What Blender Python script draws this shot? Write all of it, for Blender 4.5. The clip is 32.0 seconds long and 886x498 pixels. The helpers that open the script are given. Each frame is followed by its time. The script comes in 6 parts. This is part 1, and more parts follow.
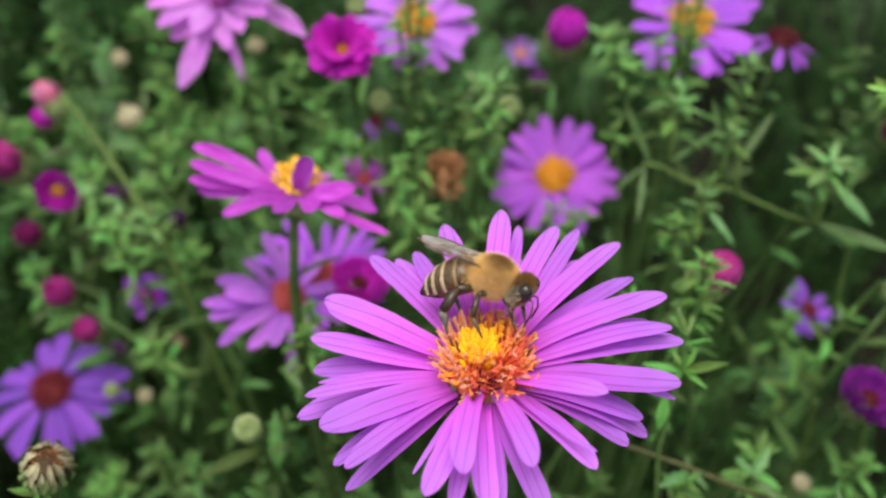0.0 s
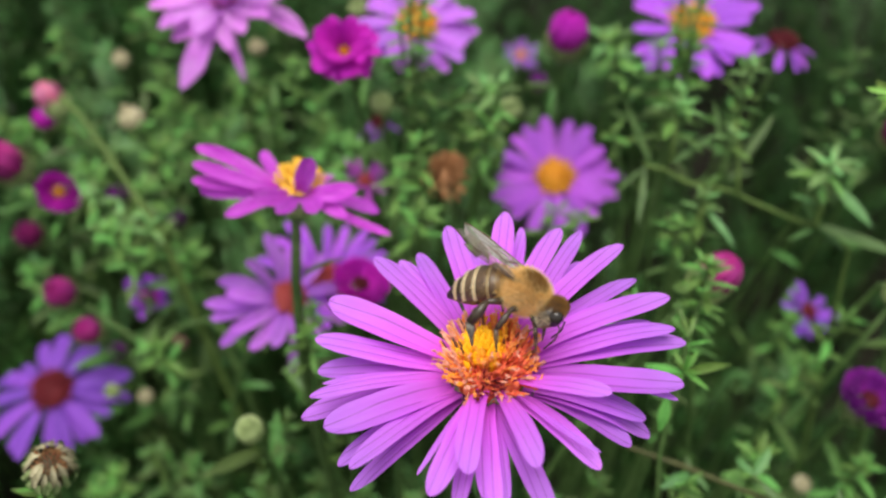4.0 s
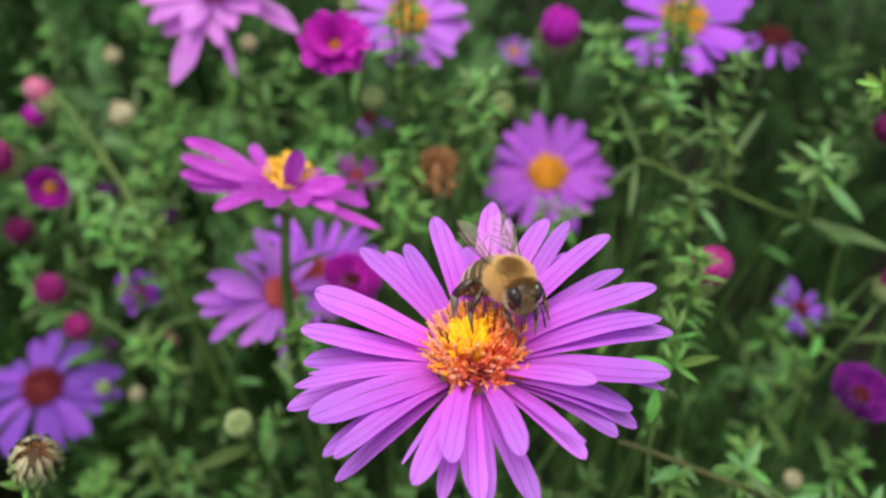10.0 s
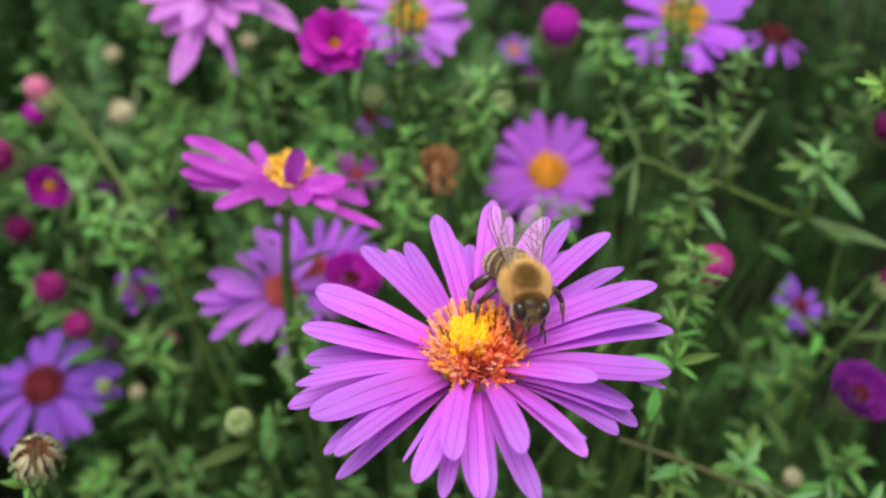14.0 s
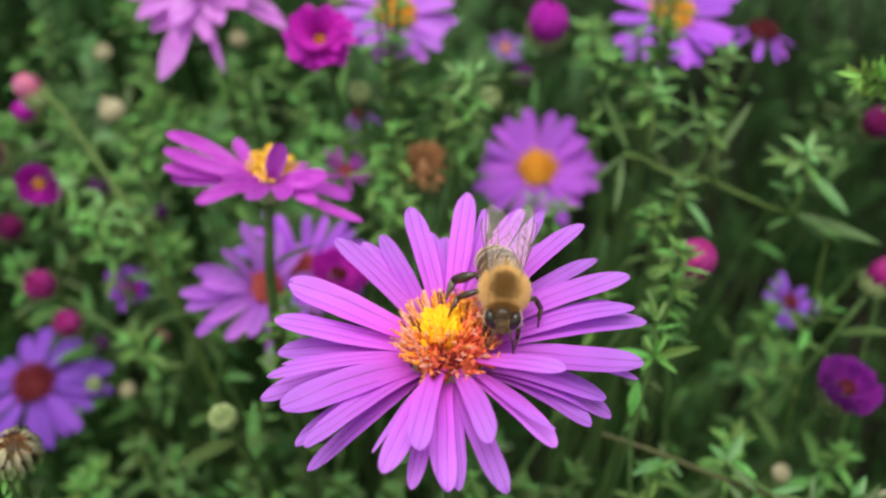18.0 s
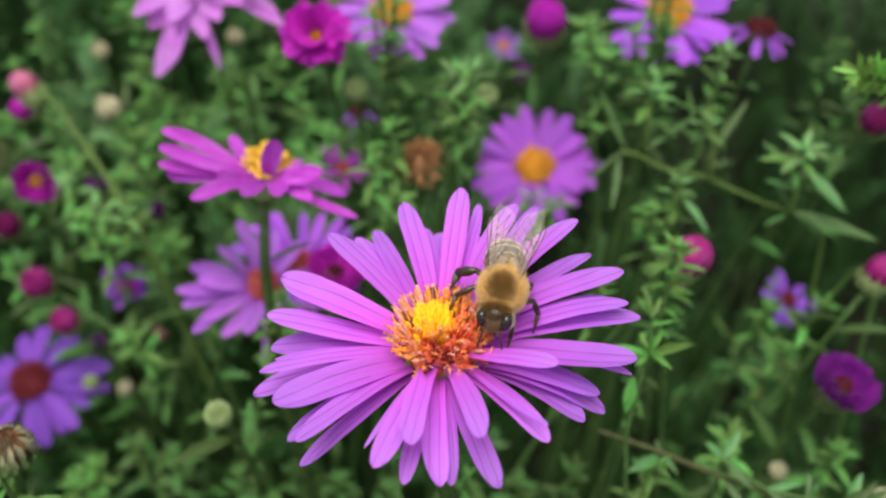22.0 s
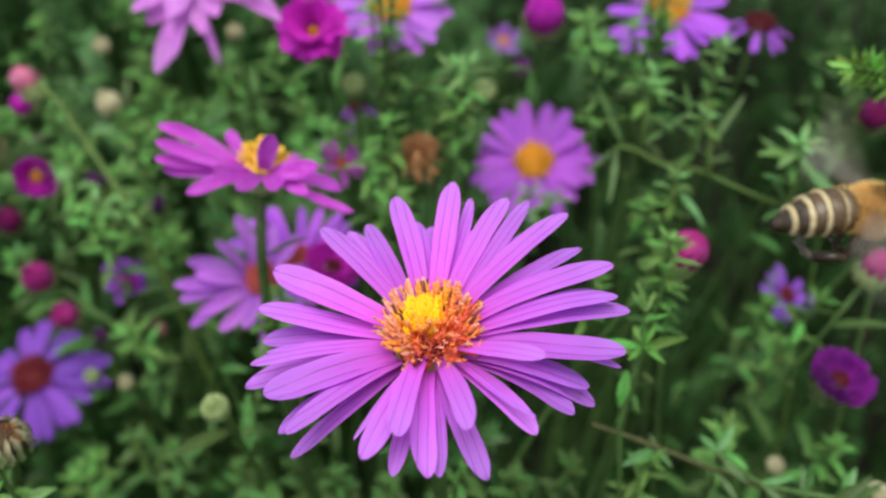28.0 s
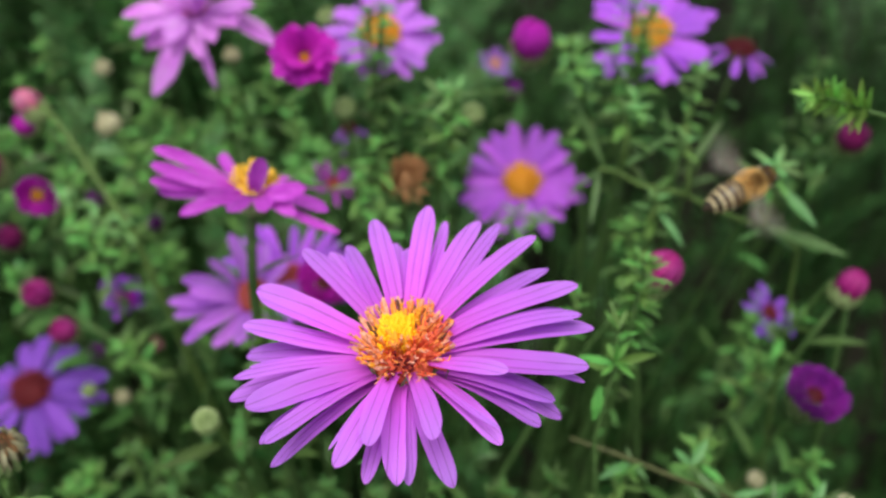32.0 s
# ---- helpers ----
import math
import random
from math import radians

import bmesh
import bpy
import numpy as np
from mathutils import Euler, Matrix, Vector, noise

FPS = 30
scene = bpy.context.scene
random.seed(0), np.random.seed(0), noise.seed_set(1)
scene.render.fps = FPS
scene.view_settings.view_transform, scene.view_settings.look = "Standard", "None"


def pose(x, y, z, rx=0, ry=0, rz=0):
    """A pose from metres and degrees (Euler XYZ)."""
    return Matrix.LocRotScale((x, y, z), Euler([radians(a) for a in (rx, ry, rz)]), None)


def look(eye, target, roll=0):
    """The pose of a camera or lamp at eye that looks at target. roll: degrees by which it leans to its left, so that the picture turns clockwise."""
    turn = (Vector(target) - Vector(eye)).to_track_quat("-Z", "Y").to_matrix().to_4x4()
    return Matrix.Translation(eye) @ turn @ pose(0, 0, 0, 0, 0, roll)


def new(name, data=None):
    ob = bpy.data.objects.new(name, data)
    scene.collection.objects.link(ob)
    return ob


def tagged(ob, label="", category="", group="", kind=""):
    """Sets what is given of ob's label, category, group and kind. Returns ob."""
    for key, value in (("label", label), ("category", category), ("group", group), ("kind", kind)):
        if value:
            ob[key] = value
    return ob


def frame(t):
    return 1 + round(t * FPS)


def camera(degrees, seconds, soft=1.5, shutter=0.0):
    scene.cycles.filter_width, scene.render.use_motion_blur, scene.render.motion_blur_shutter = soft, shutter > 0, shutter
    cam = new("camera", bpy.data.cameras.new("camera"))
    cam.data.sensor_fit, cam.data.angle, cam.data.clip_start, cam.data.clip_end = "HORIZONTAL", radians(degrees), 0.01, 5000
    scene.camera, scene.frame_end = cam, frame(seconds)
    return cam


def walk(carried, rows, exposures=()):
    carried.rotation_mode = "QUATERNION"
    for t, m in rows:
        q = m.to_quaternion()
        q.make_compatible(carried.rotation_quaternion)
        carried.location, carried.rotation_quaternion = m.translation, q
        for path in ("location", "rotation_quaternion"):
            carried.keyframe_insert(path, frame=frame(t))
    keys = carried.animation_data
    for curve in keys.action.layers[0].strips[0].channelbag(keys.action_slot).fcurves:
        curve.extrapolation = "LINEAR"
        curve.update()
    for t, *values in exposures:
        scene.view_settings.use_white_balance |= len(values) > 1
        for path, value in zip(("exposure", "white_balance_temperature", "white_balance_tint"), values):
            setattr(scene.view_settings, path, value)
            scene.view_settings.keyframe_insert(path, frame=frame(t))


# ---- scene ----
MM = 0.001

# ---------------------------------------------------------------- camera
cam = camera(60, 32.0, soft=2.3, shutter=0.7)
cam.data.dof.use_dof = True
cam.data.dof.focus_distance = 0.079
cam.data.dof.aperture_fstop = 18.0

PATH = [
    (0, 0.00240, -0.00118, 0.45721, 49.040, -0.282, 0.872),
    (0.5, 0.00243, -0.00140, 0.45708, 49.125, -0.256, 0.858),
    (1, 0.00226, -0.00143, 0.45711, 49.119, -0.288, 0.870),
    (1.5, 0.00197, -0.00185, 0.45719, 49.292, -0.402, 0.842),
    (2, 0.00187, -0.00137, 0.45774, 49.113, -0.368, 0.772),
    (2.5, 0.00185, -0.00124, 0.45778, 49.148, -0.424, 0.882),
    (3, 0.00157, -0.00122, 0.45758, 49.173, -0.451, 0.783),
    (3.5, 0.00183, -0.00135, 0.45747, 49.118, -0.404, 0.846),
    (5.5, 0.00185, -0.00143, 0.45738, 49.147, -0.460, 0.827),
    (6, 0.00199, -0.00113, 0.45753, 49.061, -0.425, 0.817),
    (6.5, 0.00209, -0.00134, 0.45735, 49.137, -0.424, 0.798),
    (7, 0.00192, -0.00134, 0.45731, 49.105, -0.510, 0.709),
    (7.5, 0.00199, -0.00181, 0.45686, 49.221, -0.548, 0.719),
    (8, 0.00182, -0.00196, 0.45666, 49.167, -0.611, 0.643),
    (8.5, 0.00213, -0.00200, 0.45641, 49.188, -0.606, 0.720),
    (9, 0.00203, -0.00186, 0.45650, 49.021, -0.658, 0.563),
    (9.5, 0.00274, -0.00204, 0.45623, 49.148, -0.572, 0.673),
    (10, 0.00292, -0.00189, 0.45640, 49.155, -0.582, 0.614),
    (10.5, 0.00283, -0.00204, 0.45685, 49.146, -0.616, 0.563),
    (11, 0.00312, -0.00156, 0.45731, 49.014, -0.542, 0.564),
    (11.5, 0.00312, -0.00159, 0.45722, 49.020, -0.533, 0.557),
    (12, 0.00298, -0.00152, 0.45695, 49.043, -0.587, 0.541),
    (12.5, 0.00307, -0.00167, 0.45662, 49.074, -0.572, 0.528),
    (13, 0.00284, -0.00173, 0.45639, 48.970, -0.665, 0.542),
    (13.5, 0.00300, -0.00199, 0.45614, 49.065, -0.570, 0.563),
    (14, 0.00281, -0.00199, 0.45642, 49.048, -0.579, 0.578),
    (14.5, 0.00279, -0.00220, 0.45659, 49.119, -0.564, 0.546),
    (16.5, 0.00515, -0.00285, 0.45570, 49.253, -0.474, 0.611),
    (17, 0.00558, -0.00257, 0.45543, 49.121, -0.471, 0.580),
    (17.5, 0.00580, -0.00268, 0.45536, 49.151, -0.432, 0.548),
    (18, 0.00584, -0.00249, 0.45566, 49.083, -0.447, 0.558),
    (18.5, 0.00579, -0.00227, 0.45603, 49.031, -0.402, 0.545),
    (19, 0.00570, -0.00227, 0.45612, 49.088, -0.410, 0.632),
    (19.5, 0.00570, -0.00209, 0.45620, 49.046, -0.386, 0.590),
    (20, 0.00551, -0.00226, 0.45615, 49.099, -0.440, 0.548),
    (20.5, 0.00577, -0.00224, 0.45610, 49.098, -0.457, 0.556),
    (21, 0.00610, -0.00237, 0.45566, 49.106, -0.461, 0.619),
    (21.5, 0.00629, -0.00266, 0.45533, 49.102, -0.415, 0.604),
    (22, 0.00656, -0.00264, 0.45514, 49.057, -0.451, 0.557),
    (22.5, 0.00694, -0.00259, 0.45508, 48.985, -0.423, 0.628),
    (23, 0.00711, -0.00303, 0.45471, 49.065, -0.365, 0.549),
    (23.5, 0.00753, -0.00314, 0.45454, 48.953, -0.373, 0.583),
    (24, 0.00792, -0.00352, 0.45388, 49.083, -0.398, 0.629),
    (24.5, 0.00764, -0.00318, 0.45391, 48.867, -0.399, 0.473),
    (25, 0.00868, -0.00253, 0.45359, 48.680, -0.143, 0.814),
    (25.5, 0.00780, -0.00298, 0.45389, 48.645, -0.237, 0.663),
    (27.5, 0.00789, -0.00276, 0.45467, 48.667, -0.204, 0.814),
    (28, 0.00805, -0.00307, 0.45530, 48.725, -0.247, 0.817),
    (28.5, 0.00847, -0.00295, 0.45608, 48.700, -0.205, 0.801),
    (29, 0.00869, -0.00320, 0.45652, 48.855, -0.275, 0.798),
    (29.5, 0.00913, -0.00346, 0.45782, 48.833, -0.186, 0.819),
    (30, 0.00911, -0.00410, 0.45847, 49.024, -0.274, 0.767),
    (30.5, 0.00961, -0.00444, 0.45889, 49.125, -0.258, 0.813),
    (31, 0.01050, -0.00523, 0.45891, 49.362, -0.179, 0.877),
    (32, 0.01123, -0.00637, 0.45889, 49.941, -0.260, 1.003),
]
walk(cam, [(t, pose(*p)) for t, *p in PATH], exposures=[(0, 1.38, 6500, 9.5), (8, 1.35, 6500, 9), (14, 1.34, 6500, 9), (19, 1.31, 6450, 7.5), (25, 1.28, 6310, 4.0), (32, 1.28, 6290, 2.8)])

# ---------------------------------------------------------------- light: a bright overcast sky
SUN_HEIGHT, SUN_TURN = radians(77), radians(205)
world = bpy.data.worlds.new("overcast_sky")
scene.world = world
world.use_nodes = True
wn = world.node_tree
sky = wn.nodes.new("ShaderNodeTexSky")
sky.sky_type = "NISHITA"
sky.sun_disc = False
sky.sun_elevation, sky.sun_rotation = SUN_HEIGHT, SUN_TURN
sky.dust_density, sky.ozone_density = 4.0, 0.6
back = wn.nodes["Background"]
back.inputs["Strength"].default_value = 0.05
cloud = wn.nodes.new("ShaderNodeMix")
cloud.data_type = "RGBA"
cloud.inputs[0].default_value = 0.65
cloud.inputs[7].default_value = (7.0, 7.0, 6.8, 1)
wn.links.new(sky.outputs["Color"], cloud.inputs[6])
wn.links.new(cloud.outputs[2], back.inputs["Color"])
sun = new("sun", bpy.data.lights.new("sun", "SUN"))
sun.data.energy, sun.data.angle, sun.data.color = 1.5, radians(40), (1.0, 0.97, 0.92)
sun.matrix_world = look((math.sin(SUN_TURN) * 1.17, math.cos(SUN_TURN) * 1.17, 5.05), (0, 0, 0))


# ---------------------------------------------------------------- materials
def material(name):
    m = bpy.data.materials.new(name)
    m.use_nodes = True
    t = m.node_tree
    return m, t, t.nodes["Principled BSDF"], t.nodes["Material Output"]


def node(t, kind, **sets):
    n = t.nodes.new(kind)
    for k, v in sets.items():
        n.inputs[k.replace("_", " ")].default_value = v
    return n


def ramp(t, fac, stops):
    r = t.nodes.new("ShaderNodeValToRGB")
    els = r.color_ramp.elements
    while len(els) < len(stops):
        els.new(0.5)
    for el, (p, c) in zip(els, stops):
        el.position, el.color = p, (*c, 1)
    t.links.new(fac, r.inputs["Fac"])
    return r.outputs["Color"]


def mixed(t, a, b, fac, mode="MIX"):
    m = t.nodes.new("ShaderNodeMix")
    m.data_type, m.blend_type = "RGBA", mode
    for sock, v in ((m.inputs[0], fac), (m.inputs[6], a), (m.inputs[7], b)):
        if hasattr(v, "links"):
            t.links.new(v, sock)
        elif isinstance(v, tuple):
            sock.default_value = (*v, 1)
        else:
            sock.default_value = v
    return m.outputs[2]


def coords(t, sx=1, sy=1, sz=1):
    c = t.nodes.new("ShaderNodeTexCoord")
    mp = t.nodes.new("ShaderNodeMapping")
    mp.inputs["Scale"].default_value = (sx, sy, sz)
    t.links.new(c.outputs["Object"], mp.inputs["Vector"])
    return mp.outputs["Vector"]


def noise_tex(t, vec, scale, detail=3.0):
    n = node(t, "ShaderNodeTexNoise", Scale=scale, Detail=detail)
    t.links.new(vec, n.inputs["Vector"])
    return n.outputs["Fac"]


def bumped(t, bsdf, height, strength, distance):
    b = node(t, "ShaderNodeBump", Strength=strength, Distance=distance)
    t.links.new(height, b.inputs["Height"])
    t.links.new(b.outputs["Normal"], bsdf.inputs["Normal"])


def thin(t, bsdf, out, colour, share):
    """Lets part of the light through a thin leaf or petal."""
    tr = t.nodes.new("ShaderNodeBsdfTranslucent")
    t.links.new(colour, tr.inputs["Color"])
    mx = t.nodes.new("ShaderNodeMixShader")
    mx.inputs[0].default_value = share
    t.links.new(bsdf.outputs[0], mx.inputs[1])
    t.links.new(tr.outputs[0], mx.inputs[2])
    t.links.new(mx.outputs[0], out.inputs["Surface"])


def petal_material(name, deep, main, light, foot=None, tip=None):
    """Veined petal: fine streaks along its length, two thin furrows, a pinker foot and a paler tip, and a shade of its own per petal."""
    m, t, b, out = material(name)
    streak = noise_tex(t, coords(t, 2600, 90, 900), 1.0, 2)
    blotch = noise_tex(t, coords(t, 260, 160, 260), 1.0, 3)
    c = ramp(t, streak, [(0.25, deep), (0.47, main), (0.75, light)])
    c2 = ramp(t, blotch, [(0.30, deep), (0.52, main), (0.80, light)])
    c = mixed(t, c, c2, 0.72)
    across = t.nodes.new("ShaderNodeSeparateXYZ")
    t.links.new(t.nodes.new("ShaderNodeTexCoord").outputs["Generated"], across.inputs[0])
    if tip:
        ends = ramp(t, across.outputs["Y"], [(0.05, foot), (0.45, main), (0.92, tip)])
        c = mixed(t, c, ends, 0.72)
    # two thin furrows that fade in and out along the petal
    wobble = noise_tex(t, coords(t, 300, 120, 300), 1.0, 2)
    shift = t.nodes.new("ShaderNodeMath")
    shift.operation = "MULTIPLY_ADD"
    shift.inputs[1].default_value = 0.12
    t.links.new(wobble, shift.inputs[0])
    t.links.new(across.outputs["X"], shift.inputs[2])
    grey = lambda v: (v, v * 0.94, v)
    furrows = ramp(t, shift.outputs[0], [(0.10, grey(1.0)), (0.365, grey(0.98)), (0.402, grey(0.42)), (0.425, grey(0.98)), (0.60, grey(1.0)), (0.722, grey(0.98)), (0.757, grey(0.48)), (0.78, grey(0.99)), (1.0, grey(1.0))])
    fade = ramp(t, noise_tex(t, coords(t, 240, 100, 240), 1.0, 1), [(0.38, (0.30, 0.30, 0.30)), (0.56, (1.0, 1.0, 1.0))])
    c = mixed(t, c, mixed(t, (1.0, 1.0, 1.0), furrows, fade), 1.0, "MULTIPLY")
    info = t.nodes.new("ShaderNodeObjectInfo")
    hsv = t.nodes.new("ShaderNodeHueSaturation")
    rng = node(t, "ShaderNodeMapRange", To_Min=0.84, To_Max=1.08)
    hue = node(t, "ShaderNodeMapRange", To_Min=0.488, To_Max=0.508)
    t.links.new(info.outputs["Random"], rng.inputs["Value"])
    t.links.new(info.outputs["Random"], hue.inputs["Value"])
    t.links.new(rng.outputs[0], hsv.inputs["Value"])
    t.links.new(hue.outputs[0], hsv.inputs["Hue"])
    t.links.new(c, hsv.inputs["Color"])
    c = hsv.outputs["Color"]
    t.links.new(c, b.inputs["Base Color"])
    b.inputs["Roughness"].default_value = 0.55
    b.inputs["Specular IOR Level"].default_value = 0.2
    b.inputs["Sheen Weight"].default_value = 0.06
    bumped(t, b, streak, 0.18, 0.0002)
    thin(t, b, out, c, 0.36)
    return m


PETAL_MAIN = petal_material("petal_orchid", (0.47, 0.062, 0.64), (0.665, 0.142, 0.82), (0.77, 0.27, 0.92), (0.78, 0.095, 0.72), (0.57, 0.225, 0.87))
PETAL_MAGENTA = petal_material("petal_magenta", (0.42, 0.026, 0.47), (0.58, 0.066, 0.64), (0.75, 0.22, 0.81))
PETAL_LILAC = petal_material("petal_lilac", (0.44, 0.10, 0.68), (0.57, 0.18, 0.81), (0.71, 0.34, 0.90))
PETAL_VIOLET = petal_material("petal_violet", (0.38, 0.058, 0.69), (0.50, 0.112, 0.83), (0.63, 0.25, 0.91))
PETAL_MAUVE = petal_material("petal_mauve", (0.42, 0.062, 0.68), (0.56, 0.125, 0.82), (0.69, 0.27, 0.90))
# blue-violet, darkened: the shade on these low flowers is put into the petal colour
PETAL_SHADED_VIOLET = petal_material("petal_blue_violet_shaded", (0.17, 0.040, 0.43), (0.27, 0.080, 0.58), (0.38, 0.155, 0.69))
PETAL_PALE = petal_material("petal_pale", (0.58, 0.10, 0.66), (0.74, 0.27, 0.83), (0.87, 0.50, 0.92))
PETAL_DEEP = petal_material("petal_deep_magenta", (0.46, 0.005, 0.39), (0.62, 0.014, 0.54), (0.76, 0.07, 0.68))
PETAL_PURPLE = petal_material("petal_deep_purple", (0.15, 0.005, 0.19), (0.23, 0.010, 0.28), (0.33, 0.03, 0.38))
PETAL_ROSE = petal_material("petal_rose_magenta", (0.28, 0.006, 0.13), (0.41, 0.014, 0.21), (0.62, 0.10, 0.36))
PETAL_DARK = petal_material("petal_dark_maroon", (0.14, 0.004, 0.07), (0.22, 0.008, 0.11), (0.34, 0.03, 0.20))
PETAL_PINK = petal_material("petal_pink", (0.52, 0.07, 0.19), (0.66, 0.17, 0.32), (0.80, 0.40, 0.52))


def leaf_material(name, dark, main, light, island=False, through_share=0.25, gloss=0.35):
    m, t, b, out = material(name)
    spots = noise_tex(t, coords(t, 700, 300, 700), 1.0, 3)
    c = ramp(t, spots, [(0.3, dark), (0.5, main), (0.72, light)])
    hsv = t.nodes.new("ShaderNodeHueSaturation")
    if island:
        src = t.nodes.new("ShaderNodeNewGeometry").outputs["Random Per Island"]
    else:
        src = t.nodes.new("ShaderNodeObjectInfo").outputs["Random"]
    v = node(t, "ShaderNodeMapRange", To_Min=0.6, To_Max=1.4)
    h = node(t, "ShaderNodeMapRange", To_Min=0.475, To_Max=0.53)
    t.links.new(src, v.inputs["Value"])
    t.links.new(src, h.inputs["Value"])
    t.links.new(v.outputs[0], hsv.inputs["Value"])
    t.links.new(h.outputs[0], hsv.inputs["Hue"])
    t.links.new(c, hsv.inputs["Color"])
    c = hsv.outputs["Color"]
    t.links.new(c, b.inputs["Base Color"])
    b.inputs["Roughness"].default_value = 0.42
    b.inputs["Specular IOR Level"].default_value = gloss
    bumped(t, b, spots, 0.3, 0.0002)
    thin(t, b, out, c, through_share)
    return m


LEAF = leaf_material("leaf_green", (0.045, 0.104, 0.022), (0.086, 0.174, 0.037), (0.143, 0.250, 0.066))
LEAF_FRESH = leaf_material("leaf_fresh_green", (0.083, 0.194, 0.035), (0.141, 0.304, 0.060), (0.223, 0.398, 0.104))
LEAF_BRIGHT = leaf_material("leaf_yellow_green", (0.17, 0.34, 0.05), (0.27, 0.50, 0.09), (0.40, 0.62, 0.17))
LEAF_TIP = leaf_material("leaf_tip_green", (0.115, 0.245, 0.065), (0.19, 0.36, 0.11), (0.29, 0.47, 0.19))
LEAF_DUSTY = leaf_material("leaf_dusty_green", (0.065, 0.135, 0.038), (0.100, 0.195, 0.058), (0.150, 0.255, 0.085))
# bed leaves in two greens: shade put into the darker, light into the lighter
FOLIAGE_SHADED = leaf_material("foliage_shaded_green", (0.011, 0.026, 0.007), (0.024, 0.060, 0.013), (0.064, 0.134, 0.033), island=True, through_share=0.12, gloss=0.08)
FOLIAGE_LIT = leaf_material("foliage_lit_green", (0.055, 0.135, 0.036), (0.104, 0.229, 0.064), (0.194, 0.352, 0.122), island=True, through_share=0.2, gloss=0.42)


def rough_material(name, dark, main, light, scale=900, rough=0.6, bump=0.4, depth=0.0002, metal=0.0):
    m, t, b, _ = material(name)
    fine = noise_tex(t, coords(t, scale, scale, scale), 1.0, 4)
    wide = noise_tex(t, coords(t, scale / 6, scale / 6, scale / 6), 1.0, 2)
    c = mixed(t, ramp(t, fine, [(0.3, dark), (0.5, main), (0.7, light)]), ramp(t, wide, [(0.35, dark), (0.65, light)]), 0.35)
    t.links.new(c, b.inputs["Base Color"])
    b.inputs["Roughness"].default_value = rough
    b.inputs["Specular IOR Level"].default_value = 0.5 if rough < 0.5 else 0.22
    bumped(t, b, fine, bump, depth)
    return m


STEM = rough_material("stem_green", (0.035, 0.075, 0.018), (0.065, 0.125, 0.030), (0.11, 0.18, 0.055))
STEM_DARK = rough_material("stem_dark_green", (0.026, 0.050, 0.013), (0.044, 0.082, 0.021), (0.072, 0.118, 0.036))
STEM_PALE = rough_material("stem_pale_green", (0.050, 0.090, 0.018), (0.085, 0.140, 0.030), (0.125, 0.19, 0.05))
STEM_BROWN = rough_material("stem_brown", (0.042, 0.046, 0.016), (0.074, 0.078, 0.027), (0.11, 0.115, 0.045))
BRACT = rough_material("bract_green", (0.17, 0.24, 0.08), (0.31, 0.39, 0.15), (0.47, 0.53, 0.28))
CREAM = rough_material("bract_cream", (0.30, 0.26, 0.14), (0.48, 0.43, 0.26), (0.66, 0.61, 0.43))
BROWN = rough_material("withered_brown", (0.20, 0.08, 0.03), (0.40, 0.19, 0.08), (0.56, 0.32, 0.16))
SEED_DARK = rough_material("seedhead_dark", (0.03, 0.022, 0.010), (0.06, 0.045, 0.02), (0.11, 0.08, 0.035))
RUST = rough_material("rust_centre", (0.14, 0.035, 0.015), (0.24, 0.07, 0.03), (0.36, 0.14, 0.06))
DISC_YELLOW = rough_material("florets_yellow", (0.62, 0.30, 0.02), (0.80, 0.45, 0.03), (0.88, 0.62, 0.14))
DISC_GOLD = rough_material("florets_gold", (0.52, 0.18, 0.015), (0.68, 0.30, 0.02), (0.80, 0.44, 0.05))
DISC_RED = rough_material("florets_red", (0.25, 0.026, 0.034), (0.40, 0.062, 0.062), (0.54, 0.14, 0.10))
DISC_CRIMSON = rough_material("florets_crimson", (0.085, 0.005, 0.011), (0.140, 0.012, 0.019), (0.22, 0.030, 0.034))
DISC_DARK = rough_material("florets_dark_red", (0.045, 0.002, 0.007), (0.085, 0.005, 0.012), (0.15, 0.014, 0.018))
FLORET_YELLOW = rough_material("floret_yellow", (0.88, 0.38, 0.006), (0.94, 0.50, 0.009), (0.95, 0.60, 0.03), 2500)
FLORET_AMBER = rough_material("floret_amber", (0.70, 0.24, 0.012), (0.84, 0.34, 0.02), (0.90, 0.46, 0.06), 2500)
FLORET_ORANGE = rough_material("floret_orange", (0.78, 0.19, 0.030), (0.89, 0.29, 0.062), (0.94, 0.42, 0.14), 2500)
FLORET_RUST = rough_material("floret_rust", (0.66, 0.066, 0.030), (0.84, 0.140, 0.062), (0.91, 0.26, 0.14), 2500)
FLORET_MAROON = rough_material("floret_maroon", (0.10, 0.004, 0.010), (0.17, 0.010, 0.016), (0.28, 0.03, 0.03), 2500)
FLORET_PINK = rough_material("floret_salmon", (0.66, 0.22, 0.14), (0.80, 0.34, 0.22), (0.86, 0.48, 0.36), 2500)
POLLEN = rough_material("anther_brown", (0.08, 0.025, 0.02), (0.16, 0.055, 0.035), (0.26, 0.11, 0.06), 2500)
SOIL = rough_material("soil", (0.005, 0.005, 0.003), (0.010, 0.009, 0.006), (0.018, 0.016, 0.010), 60, 0.95, 0.8, 0.01)
SOIL.node_tree.nodes["Principled BSDF"].inputs["Specular IOR Level"].default_value = 0.1


